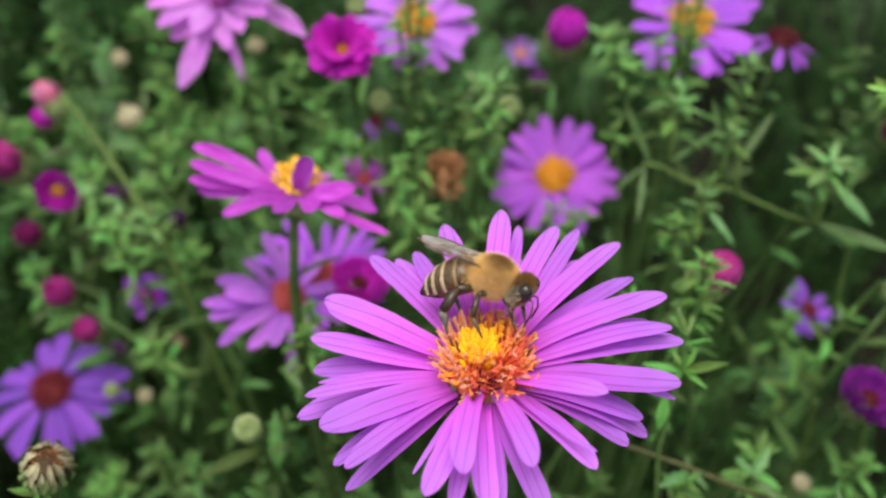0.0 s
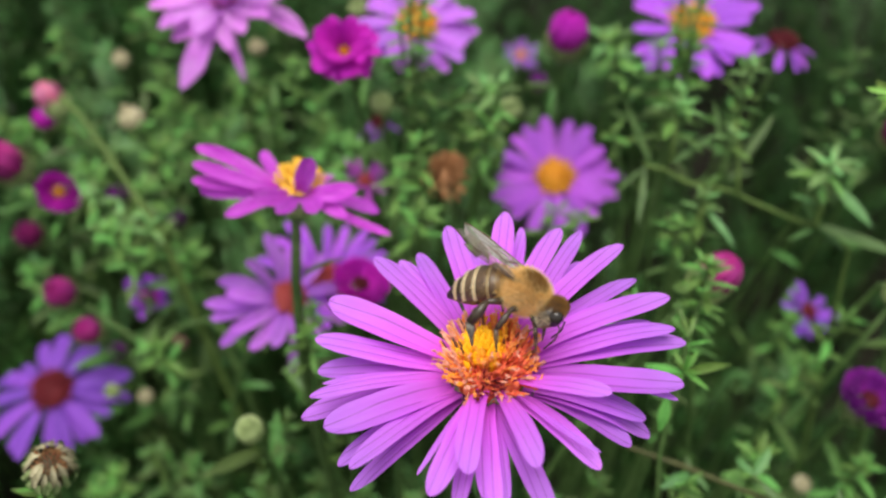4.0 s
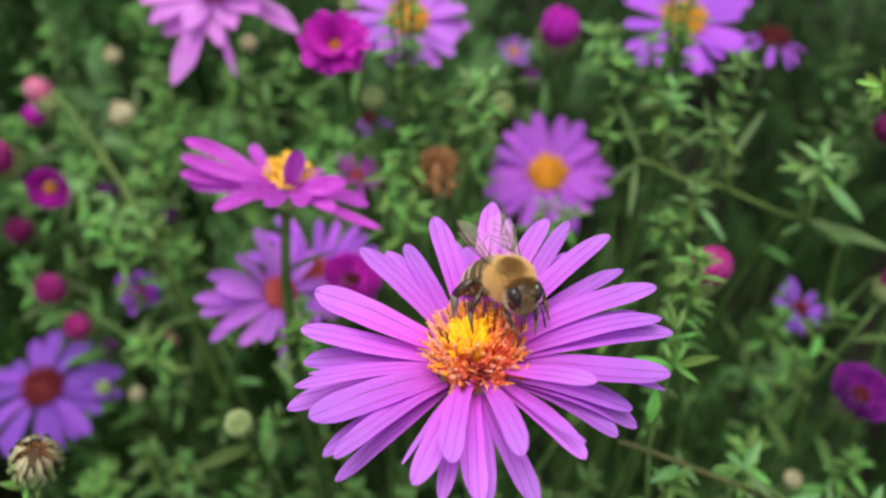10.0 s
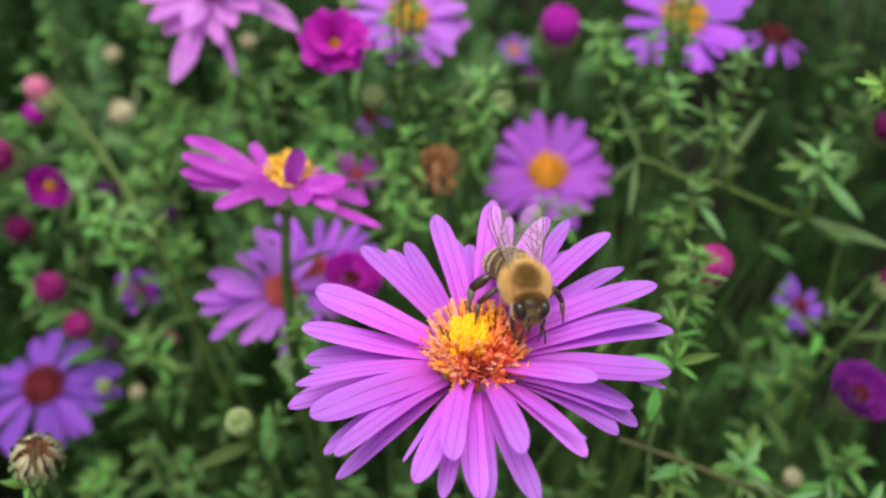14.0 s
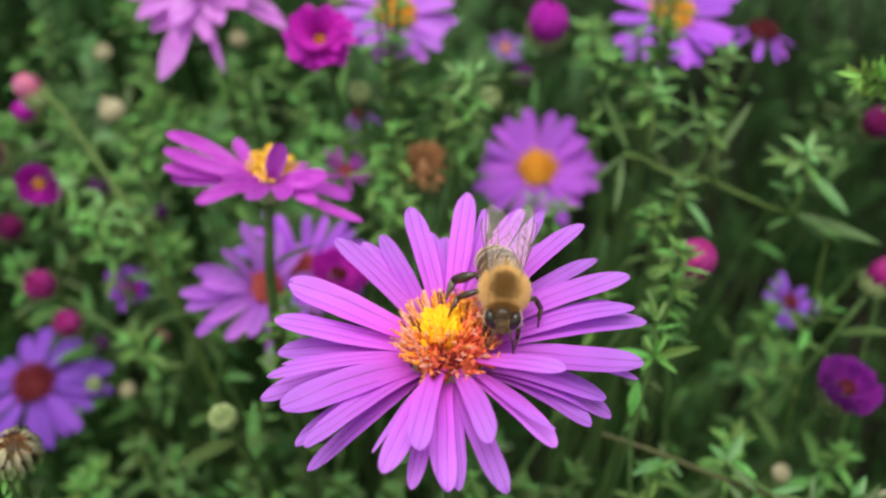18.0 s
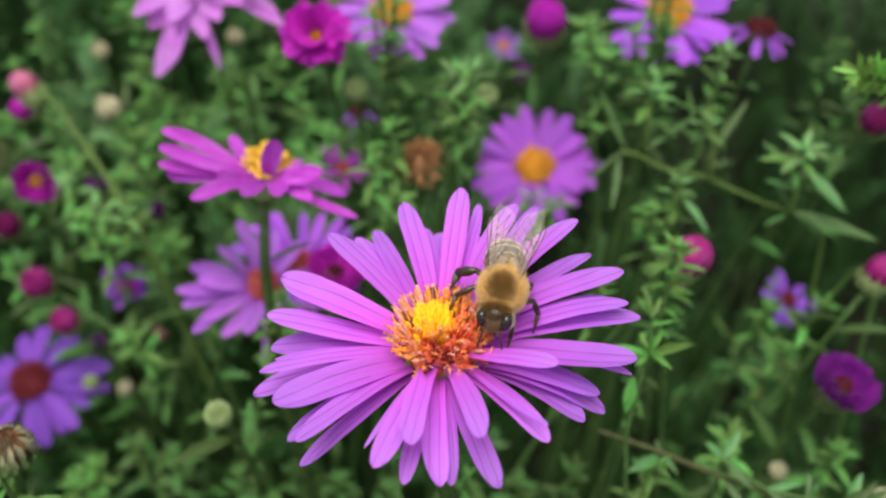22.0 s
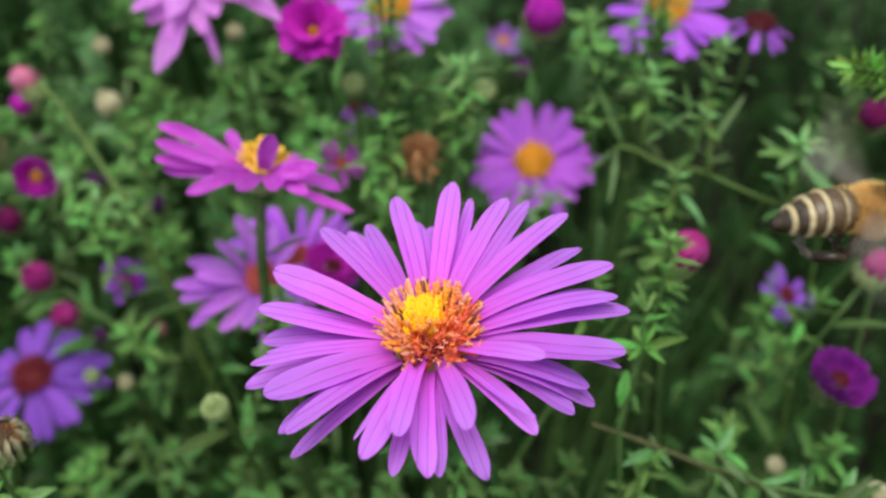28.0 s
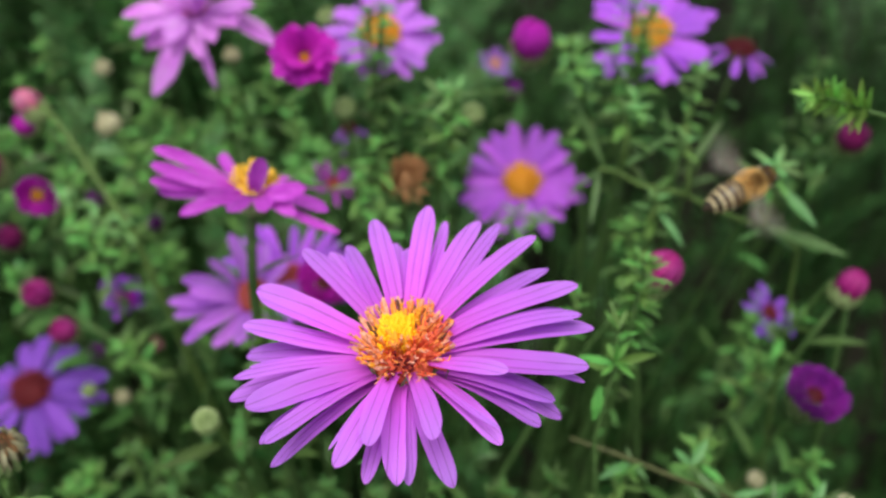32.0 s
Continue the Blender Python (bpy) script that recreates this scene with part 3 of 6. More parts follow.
ray(-47.4, -3.0, 15.1, 2.5)
ray(-46.2, 5.5, 14.6, 0.7)
ray(-35.4, 27.5, 14.8, 2.1)
ray(-18.6, -22.0, 17.3, 2.6)
ray(-9.7, -22.5, 19.8, 2.8)
ray(-9.4, -16.5, 17.8, 3.1)
ray(-4.4, -8.5, 20.5, 1.6)
ray(-3.5, -3.5, 20.4, 3.6)
ray(9.4, -0.5, 21.7, 3.1)
ray(10.4, 6.5, 20.2, 2.6)
ray(19.1, 10.0, 21.0, 2.9)
ray(20.3, -1.5, 19.6, 2.2)
ray(30.7, 9.0, 19.6, 2.0)
ray(39.5, 16.5, 20.4, 2.6)
ray(52.2, 0.5, 19.1, 2.5)
ray(54.6, 15.0, 19.7, 2.0)
ray(61.3, 15.5, 18.8, 2.4)
ray(74.9, -6.5, 18.8, 2.5)
ray(75.9, 7.5, 19.3, 1.5)
ray(82.1, 17.0, 19.2, 2.7)
ray(89.7, -4.0, 18.2, 2.3)
ray(95.8, -1.0, 18.3, 2.4)
ray(103.8, 13.0, 18.3, 2.7)
ray(114.7, 2.0, 18.1, 2.3)
ray(121.7, -0.5, 18.6, 2.3)
ray(132.7, 8.5, 18.6, 2.7)
ray(155.7, 6.5, 19.0, 3.5)
ray(168.2, -0.5, 18.8, 2.8)
ray(172.1, -12.0, 19.0, 3.3)
ray(179.2, -9.5, 17.8, 0.9)


def floret_mesh(kind, rng):
    """A disc floret: a closed yellow bud, a slim tube that flares into short curled lobes, or a tall pale peg."""
    h = {"closed": 1.5, "open": 2.2, "outer": 2.4, "peg": 3.1}[kind] * MM
    lean = Vector((rng.uniform(-0.2, 0.2), rng.uniform(-0.2, 0.2), 0))
    pieces = []
    if kind == "closed":
        neck = lean * h * 0.3 + Vector((0, 0, h * 0.8))
        pieces.append(spike((0, 0, -0.4 * MM), neck, 0.17 * MM, 0.27 * MM, 6))
        pieces.append(spike(neck, neck + lean * h * 0.3 + Vector((0, 0, h * 0.42)), 0.27 * MM, 0.05 * MM, 6))
    elif kind == "peg":
        top = lean * h * 0.6 + Vector((0, 0, h))
        pieces.append(spike((0, 0, -0.4 * MM), top * 0.7, 0.16 * MM, 0.26 * MM, 6))
        pieces.append(spike(top * 0.7, top, 0.28 * MM, 0.16 * MM, 6))
    else:
        top = lean * h + Vector((0, 0, h))
        pieces.append(spike((0, 0, -0.4 * MM), top * 0.55, 0.10 * MM, 0.14 * MM, 6))
        pieces.append(spike(top * 0.55, top, 0.14 * MM, 0.18 * MM, 6))
        for k in range(5):
            a = 2 * math.pi * k / 5 + rng.uniform(-0.3, 0.3)
            out = Vector((math.cos(a), math.sin(a), 0))
            mid = top + out * 0.16 * MM + Vector((0, 0, rng.uniform(0.12, 0.32) * MM))
            pieces.append(spike(top + out * 0.08 * MM, mid, 0.08 * MM, 0.07 * MM, 4))
            pieces.append(spike(mid, mid + out * rng.uniform(0.05, 0.16) * MM - Vector((0, 0, rng.uniform(-0.1, 0.12) * MM)), 0.07 * MM, 0.03 * MM, 4))
    return joined("floret", pieces), h, lean


def stigma_mesh(h, lean, rng):
    """The slender forked thread that stands out of an open floret."""
    top = lean * h + Vector((0, 0, h * 0.9))
    end = top + lean * 0.6 * MM + Vector((rng.uniform(-0.2, 0.2), rng.uniform(-0.2, 0.2), rng.uniform(0.6, 1.1))) * MM
    pieces = [spike(top, end, 0.085 * MM, 0.085 * MM, 4)]
    for sx in (-1, 1):
        bend = end + Vector((sx * 0.22, rng.uniform(-0.15, 0.15), rng.uniform(0.12, 0.3))) * MM
        pieces.append(spike(end, bend, 0.09 * MM, 0.085 * MM, 4))
        pieces.append(spike(bend, bend + Vector((sx * rng.uniform(-0.25, 0.2), rng.uniform(-0.2, 0.2), rng.uniform(0.0, 0.25))) * MM, 0.085 * MM, 0.05 * MM, 4))
    return joined("stigma", pieces)


def main_centre():
    rng = random.Random(21)
    part("disc", blob("disc", (4.0 * MM, 2.0 * MM, 4.0 * MM), 8, 20), FLORET_RUST, main_flower, Matrix.Rotation(math.pi / 2, 4, "X"))
    shapes = {}
    for kind in ("closed", "open", "outer", "peg"):
        shapes[kind] = []
        for _ in range(6):
            me, h, lean = floret_mesh(kind, rng)
            shapes[kind].append((me, stigma_mesh(h, lean, rng)))
    anther = joined("anther", [spike((0, 0, 1.7 * MM), (0.1 * MM, 0, 2.9 * MM), 0.14 * MM, 0.09 * MM)])
    for p, way, f, a in dome_points(300, 3.75 * MM, 2.7 * MM):
        # the far side of the centre is younger and yellower than the near side
        u, v = p.x / (3.75 * MM), p.y / (3.75 * MM)
        ripe = f - 0.36 * v + 0.40 * u + rng.uniform(-0.13, 0.13)
        if v > 0.30 and f > 0.80:
            kind = "peg" if rng.random() < 0.75 else "outer"
        else:
            kind = "closed" if ripe < 0.53 else "open" if f < 0.80 else "outer"
        if ripe < 0.53:
            mat = rng.choice((FLORET_YELLOW, FLORET_YELLOW, FLORET_AMBER)) if ripe > 0.2 else FLORET_YELLOW
        elif ripe < 0.64:
            mat = rng.choice((FLORET_AMBER, FLORET_AMBER, FLORET_ORANGE))
        elif ripe < 0.92:
            mat = rng.choice((FLORET_ORANGE, FLORET_ORANGE, FLORET_RUST, FLORET_RUST))
        else:
            mat = rng.choice((FLORET_RUST, FLORET_ORANGE, FLORET_RUST))
        if u < -0.3 and f > 0.7:
            mat = rng.choice((FLORET_AMBER, FLORET_ORANGE, FLORET_PINK))
        if v < -0.62 and abs(u) < 0.30:
            mat = rng.choice((FLORET_MAROON, FLORET_MAROON, FLORET_RUST))
        elif f > 0.88 and rng.random() < 0.38:
            mat = FLORET_PINK
        if kind == "peg":
            mat = rng.choice((FLORET_PINK, FLORET_PINK, FLORET_ORANGE))
        way = (way * Vector((0.66, 0.66, 1)) + Vector((rng.uniform(-0.28, 0.28), rng.uniform(-0.28, 0.28), 0))).normalized()
        m = facing(p, way, rng.uniform(0, 6.28)) @ Matrix.Scale(rng.uniform(0.75, 1.15), 4)
        me, fork = rng.choice(shapes[kind])
        if kind == "closed":
            m = m @ Matrix.Diagonal((1.25, 1.25, 1.0, 1.0))
        fl = part("floret", me, mat, main_flower, m)
        if kind == "peg":
            if rng.random() < 0.22:
                part("anther", anther, POLLEN, fl)
        elif kind != "closed" and rng.random() < (0.40 if f > 0.7 else 0.16):
            part("stigma", fork, rng.choice((FLORET_PINK, FLORET_PINK, FLORET_ORANGE)), fl)
        elif 0.35 < f and v > -0.1 and rng.random() < 0.08:
            part("anther", anther, POLLEN, fl)


main_centre()
calyx(main_flower, 3.9 * MM, 6.4 * MM, main_rng).location.z = -4.6 * MM
stalk(main_flower, MAIN.translation, MAIN.to_3x3().col[2], main_rng, 0.9 * MM, 6.5 * MM, leaves=7, leaf_len=0.008)


# ---------------------------------------------------------------- other asters and buds
def aster(label, place, normal, radius, mat, centre, n=24, lift=(0, 15), seed=1, wide=1.0, disc_share=0.24, disc_size=None, loose=0.0, florets_up=1.0, stem=0.55, bark=None):
    rng = random.Random(seed)
    ob = thing("aster_flower", facing(place, normal), label, "flower", "open asters")
    r = radius * MM
    dr = r * (disc_size or disc_share)
    width = r * 0.155 * wide
    shapes = [petal_mesh("petal", 1.0, width / (r - dr * 0.75) * rng.uniform(0.85, 1.2), rng, arch=rng.uniform(0.0, 0.08), cup=rng.uniform(0.05, 0.2)) for _ in range(5)]
    for k in range(n):
        a = 2 * math.pi * (k + rng.uniform(-0.32, 0.32)) / n
        e = radians(rng.uniform(*lift))
        reach = r * rng.uniform(0.84, 1.06)
        base = Vector((math.cos(a) * dr * 0.75, math.sin(a) * dr * 0.75, -0.05 * r * (k % 2)))
        tip = Vector((math.cos(a) * math.cos(e), math.sin(a) * math.cos(e), math.sin(e))) * reach * (1 - loose * rng.uniform(0, 0.4))
        m = aim(base, tip, (loose * rng.uniform(-0.6, 0.6), loose * rng.uniform(-0.6, 0.6), 1)) @ Matrix.Scale((tip - base).length, 4)
        part("petal", shapes[rng.randrange(5)], mat, ob, m)
    disc(ob, dr, dr * 0.55 * florets_up, centre, rng, up=florets_up)
    calyx(ob, dr * 0.72, dr * 1.15, rng, rows=2, count=9)
    stalk(ob, place, normal, rng, stem * MM, dr * 1.0, leaves=6, leaf_len=0.009, bark=bark)
    return ob


def cup(label, place, normal, radius, mat, centre, seed=1):
    """A flower just opening: petals standing in a cup, curled in at the tips."""
    rng = random.Random(seed)
    ob = thing("aster_flower", facing(place, normal), label, "flower", "opening asters")
    r = radius * MM
    shapes = [petal_mesh("petal", 1.0, 0.60, rng, arch=rng.uniform(0.14, 0.22), cup=0.20) for _ in range(4)]
    for ring, (count, foot, out, rise) in enumerate(((15, 0.35, 1.0, 0.36), (13, 0.32, 0.80, 0.50), (10, 0.28, 0.56, 0.52))):
        for k in range(count):
            a = 2 * math.pi * (k + 0.5 * ring + rng.uniform(-0.2, 0.2)) / count
            c = Vector((math.cos(a), math.sin(a), 0))
            base = c * r * foot + Vector((0, 0, -0.5 * r))
            tip = c * r * out * rng.uniform(0.92, 1.06) + Vector((0, 0, r * (rise - 0.45) * rng.uniform(0.8, 1.2)))
            m = aim(base, tip, Vector((0, 0, 1)) - c * 0.4) @ Matrix.Scale((tip - base).length, 4) @ Matrix.Diagonal((1, 1, -1, 1))
            part("petal", shapes[rng.randrange(4)], mat, ob, m)
    disc(ob, r * 0.27, r * 0.12, centre, rng, 34).location.z = -0.32 * r
    calyx(ob, r * 0.50, r * 0.9, rng, rows=2, count=10).location.z = -1.05 * r
    stalk(ob, place, normal, rng, 0.5 * MM, r * 1.3, leaves=6)
    return ob


def bud(label, place, normal, radius, mat, seed=1):
    """A closed bud: petals wrapped to a blunt point, in a green calyx."""
    rng = random.Random(seed)
    ob = thing("aster_bud", facing(place, normal), label, "bud", "aster buds")
    r = radius * MM
    part("core", blob("core", (r * 0.58, r * 0.85, r * 0.58), 8, 12), mat, ob, Matrix.Rotation(math.pi / 2, 4, "X"))
    shapes = [petal_mesh("petal", r * 2.0, r * 0.50, rng, arch=0.23, cup=0.16, nx=4, ny=8) for _ in range(3)]
    for ring in range(2):
        for k in range(9):
            a = 2 * math.pi * (k + 0.5 * ring + rng.uniform(-0.15, 0.15)) / 9
            c = Vector((math.cos(a), math.sin(a), 0))
            base = c * r * 0.55 + Vector((0, 0, -r * 0.85))
            tip = c * r * (0.30 - 0.16 * ring) + Vector((0, 0, r * (0.95 + 0.12 * ring) * rng.uniform(0.9, 1.05)))
            part("petal", shapes[k % 3], mat, ob, aim(base, tip, c))
    calyx(ob, r * 0.84, r * 1.25, rng, rows=2, count=10).location.z = -r * 0.85
    stalk(ob, place, normal, rng, 0.5 * MM, r * 1.3, leaves=6)
    return ob


def greenbud(label, place, normal, radius, cream=False, seed=1):
    """A tight bud wrapped in bracts, with a paler eye."""
    rng = random.Random(seed)
    ob = thing("aster_bud", facing(place, normal), label, "bud", "aster buds")
    r = radius * MM
    mat = CREAM if cream else BRACT
    part("core", blob("core", (r * 0.8, r * 0.62, r * 0.8), 8, 14), mat, ob, Matrix.Rotation(math.pi / 2, 4, "X"))
    bm = [leaf_mesh("bract", r * 1.25, r * 0.42, rng, bend=0.38) for _ in range(3)]
    for ring in range(3):
        for k in range(13):
            a = 2 * math.pi * (k + 0.5 * ring + rng.uniform(-0.1, 0.1)) / 13
            c = Vector((math.cos(a), math.sin(a), 0))
            base = c * r * (0.80 - 0.08 * ring) + Vector((0, 0, r * (-0.5 + 0.22 * ring)))
            tip = c * r * (0.78 - 0.2 * ring) + Vector((0, 0, r * (0.55 + 0.12 * ring)))
            part("bract", bm[k % 3], mat, ob, aim(base, tip, c))
    part("eye", blob("eye", (r * 0.34, r * 0.2, r * 0.34), 6, 10), BRACT if cream else STEM, ob, Matrix.Translation((0, 0, r * 0.5)) @ Matrix.Rotation(math.pi / 2, 4, "X"))
    stalk(ob, place, normal, rng, 0.5 * MM, r * 0.5, leaves=6)
    return ob


def seedbud(label, place, normal, radius, seed=1):
    """A fading head: a green cup ringed by narrow cream bracts that fray at the tips, with a rust-coloured middle."""
    rng = random.Random(seed)
    ob = thing("aster_bud", facing(place, normal), label, "bud", "aster buds")
    r = radius * MM
    part("core", blob("core", (r * 0.82, r * 0.86, r * 0.82), 10, 18), SEED_DARK, ob, Matrix.Translation((0, 0, -r * 0.35)) @ Matrix.Rotation(math.pi / 2, 4, "X"))
    shapes = [leaf_mesh("bract", r * 0.95, r * 0.24, rng, bend=0.22) for _ in range(4)]
    for ring in range(4):
        n = 16 - 2 * ring
        for k in range(n):
            a = 2 * math.pi * (k + 0.5 * ring + rng.uniform(-0.3, 0.3)) / n
            c = Vector((math.cos(a), math.sin(a), 0))
            base = c * r * (0.95 - 0.05 * ring) + Vector((0, 0, r * (-0.75 + 0.27 * ring)))
            tip = c * r * (1.03 - 0.13 * ring) * rng.uniform(0.92, 1.08) + Vector((0, 0, r * (0.03 + 0.21 * ring)))
            part("bract", shapes[k % 4], BRACT if ring == 0 or (k % 2 == 0 and ring == 1) else CREAM, ob, aim(base, tip, c))
    for p, way, f, a in dome_points(46, r * 0.44, r * 0.10):
        fm = joined("floret", [spike((0, 0, 0), (0, 0, r * rng.uniform(0.15, 0.32)), r * 0.045, r * 0.03, 4)])
        part("floret", fm, RUST if f < 0.55 else BROWN, ob, facing(p + Vector((0, 0, r * 0.30)), way))
    fringe = []
    for k in range(60):
        a = rng.uniform(0, 6.28)
        c = Vector((math.cos(a), math.sin(a), 0))
        b = c * r * rng.uniform(0.4, 0.75) + Vector((0, 0, r * 0.35))
        fringe.append(spike(b, b + c * r * rng.uniform(-0.15, 0.12) + Vector((0, 0, r * rng.uniform(0.12, 0.26))), r * 0.022, r * 0.008, 3))
    part("fringe", joined("fringe", fringe), CREAM, ob)
    stalk(ob, place, normal, rng, 0.8 * MM, r * 1.1, leaves=7, leaf_len=0.007)
    return ob


def dead(label, place, normal, radius, seed=1):
    """A withered head: shrivelled, curled brown petals in a ball."""
    rng = random.Random(seed)
    ob = thing("aster_seedhead", facing(place, normal), label, "flower")
    r = radius * MM
    part("core", blob("core", (r * 0.6, r * 0.6, r * 0.6), 8, 12), BROWN, ob)
    shapes = [petal_mesh("petal", r * 0.95, r * 0.20, rng, arch=rng.uniform(0.1, 0.4), cup=0.5, nx=4, ny=7) for _ in range(5)]
    for k in range(90):
        d = Vector((rng.gauss(0, 1), rng.gauss(0, 1), rng.gauss(0.3, 0.8))).normalized()
        side = Vector((rng.gauss(0, 1), rng.gauss(0, 1), rng.gauss(0, 1)))
        base = d * r * 0.42
        part("petal", shapes[k % 5], BROWN, ob, aim(base, base + d * 0.8 + side * 0.45, side))
    stalk(ob, place, normal, rng, 0.6 * MM, r * 0.5, leaves=5)
    return ob


aster("pale violet aster partly hidden behind others", (-0.0258, 0.1241, 0.3394), (0.25, -0.24, 0.94), 14.9, PETAL_VIOLET, DISC_RED, n=20, lift=(5, 30), seed=5)
aster("violet aster with a golden centre, fully open", (0.0309, 0.1720, 0.3340), (-0.02, -0.52, 0.85), 18.1, PETAL_MAUVE, DISC_GOLD, n=23, disc_size=0.275, lift=(-6, 16), seed=6, wide=1.22)
aster("violet aster with a yellow centre behind green sprigs", (-0.0061, 0.1646, 0.3813), (0.10, -0.37, 0.92), 14.4, PETAL_LILAC, DISC_GOLD, n=25, lift=(-12, 12), seed=8, wide=1.7, disc_size=0.31)
aster("violet aster half covered by green shoots", (0.0598, 0.1751, 0.3773), (0.00, -0.42, 0.91), 16.6, PETAL_VIOLET, DISC_GOLD, n=26, lift=(-10, 10), seed=9, wide=1.5, disc_size=0.30)
aster("small violet aster with a dark red centre, drooping", (0.0842, 0.1774, 0.3721), (0.05, -0.05, 1.00), 9.5, PETAL_VIOLET, DISC_DARK, n=9, lift=(-40, -10), seed=10, wide=1.3, disc_size=0.36)
aster("violet aster with a broad dark red centre", (-0.1084, 0.1337, 0.2860), (0.10, -0.30, 0.95), 20.3, PETAL_SHADED_VIOLET, DISC_CRIMSON, n=21, lift=(-26, 4), seed=11, wide=1.35, disc_size=0.26)
aster("deep violet aster with an orange centre in shade", (0.0984, 0.1445, 0.3111), (0.46, -0.37, 0.81), 9.2, PETAL_SHADED_VIOLET, DISC_CRIMSON, n=8, lift=(-25, 20), seed=12, wide=2.0)
aster("half-closed purple and magenta aster flower", (-0.0775, 0.1439, 0.3126), (0.10, -0.32, 0.94), 8.0, PETAL_VIOLET, PETAL_DEEP, n=15, lift=(10, 60), seed=13, wide=2.0, disc_size=0.36)
cup("magenta aster opening round a yellow centre", (-0.1006, 0.1579, 0.3366), (0.06, -0.95, 0.29), 5.7, PETAL_DEEP, DISC_GOLD, seed=14)
aster("small aster with an orange centre in shade", (0.0256, 0.2390, 0.3369), (0.00, -0.52, 0.85), 6.5, PETAL_VIOLET, DISC_GOLD, n=10, lift=(0, 25), seed=15)
aster("purple aster fragment below an open flower", (-0.0173, 0.1757, 0.3485), (0.00, -0.32, 0.95), 8.0, PETAL_VIOLET, DISC_DARK, n=6, lift=(-70, -35), seed=16)
aster("small magenta aster behind a side-on flower", (-0.0189, 0.1533, 0.3456), (0.30, -0.27, 0.91), 7.3, PETAL_MAGENTA, DISC_RED, n=11, lift=(0, 40), seed=17)
aster("bright magenta aster opening, crowded with short petals", (-0.0191, 0.1376, 0.3881), (0.03, -0.72, 0.69), 7.1, PETAL_DEEP, DISC_GOLD, n=48, lift=(-14, 58), seed=20, wide=2.0, disc_size=0.17)
cup("deep magenta-purple aster opening as a cup", (0.0850, 0.0935, 0.3396), (0.10, -0.22, 0.97), 6.3, PETAL_PURPLE, DISC_DARK, seed=21)
cup("deep magenta aster bud, half open", (-0.0164, 0.1192, 0.3445), (0.31, -0.13, 0.94), 6.3, PETAL_DEEP, DISC_DARK, seed=22)
bud("round magenta-purple aster bud on a stem", (0.0307, 0.1783, 0.3737), (0.00, -0.32, 0.95), 5.2, PETAL_DEEP, seed=30)
bud("pink aster bud tipped with white", (-0.1026, 0.1744, 0.3557), (-0.53, 0.27, 0.80), 3.7, PETAL_PINK, seed=31)
bud("closed magenta aster bud on a thin green stem", (-0.1093, 0.1791, 0.3460), (-0.30, -0.57, 0.76), 3.1, PETAL_DEEP, seed=32)
bud("closed magenta aster bud on a thin green stem", (-0.1086, 0.1549, 0.3486), (-0.20, -0.42, 0.89), 5.0, PETAL_ROSE, seed=33)
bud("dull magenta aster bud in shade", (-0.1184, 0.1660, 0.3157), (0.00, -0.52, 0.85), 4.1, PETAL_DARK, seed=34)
bud("closed magenta aster bud on a thin green stem", (-0.0991, 0.1410, 0.3172), (0.00, -0.52, 0.85), 4.3, PETAL_ROSE, seed=35)
bud("closed pink-red aster bud on a stem", (-0.0919, 0.1347, 0.3098), (-0.20, -0.42, 0.89), 3.7, PETAL_ROSE, seed=36)
bud("small closed purple aster bud", (-0.0929, 0.1737, 0.3243), (-0.30, -0.28, 0.91), 3.2, PETAL_PURPLE, seed=37)
bud("small closed purple aster bud", (-0.0760, 0.1697, 0.3195), (0.00, -0.42, 0.91), 2.6, PETAL_PURPLE, seed=38)
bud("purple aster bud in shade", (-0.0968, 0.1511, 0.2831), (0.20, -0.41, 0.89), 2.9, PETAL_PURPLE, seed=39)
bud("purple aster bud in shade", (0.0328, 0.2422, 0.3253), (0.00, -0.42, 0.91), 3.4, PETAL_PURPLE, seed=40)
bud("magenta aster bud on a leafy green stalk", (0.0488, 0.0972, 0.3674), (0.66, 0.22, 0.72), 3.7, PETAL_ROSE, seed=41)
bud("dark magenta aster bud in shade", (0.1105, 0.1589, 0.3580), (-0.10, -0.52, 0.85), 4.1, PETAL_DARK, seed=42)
bud("magenta-pink conical aster bud", (0.0920, 0.1088, 0.3540), (0.35, 0.16, 0.92), 3.2, PETAL_ROSE, seed=43)
bud("small reddish aster bud in shade", (-0.0745, 0.1464, 0.2926), (0.00, -0.42, 0.91), 2.1, PETAL_PINK, seed=44)
greenbud("green closed aster bud with layered bracts", (-0.0317, 0.0772, 0.3482), (0.05, -0.38, 0.92), 2.9, seed=50)
greenbud("green closed aster bud with layered bracts", (0.0161, 0.1570, 0.3647), (0.05, -0.42, 0.90), 3.3, seed=51)
greenbud("green closed aster bud with layered bracts", (-0.0129, 0.1442, 0.3731), (0.00, -0.42, 0.91), 3.0, seed=52)
greenbud("cream-green aster bud with loose bracts", (-0.0837, 0.1757, 0.3493), (-0.21, -0.18, 0.96), 3.9, cream=True, seed=53)
greenbud("small cream-pink aster bud on a stem", (-0.1017, 0.2178, 0.3446), (0.00, -0.32, 0.95), 3.2, cream=True, seed=54)
greenbud("small cream aster bud on a stem", (-0.0514, 0.1932, 0.3615), (0.00, -0.32, 0.95), 2.8, cream=True, seed=55)
greenbud("green closed aster bud with layered bracts", (-0.0897, 0.1308, 0.2900), (0.00, -0.42, 0.91), 2.5, seed=56)
greenbud("small cream-pink aster bud on a stem", (-0.0844, 0.1361, 0.2809), (0.00, -0.42, 0.91), 2.6, cream=True, seed=57)
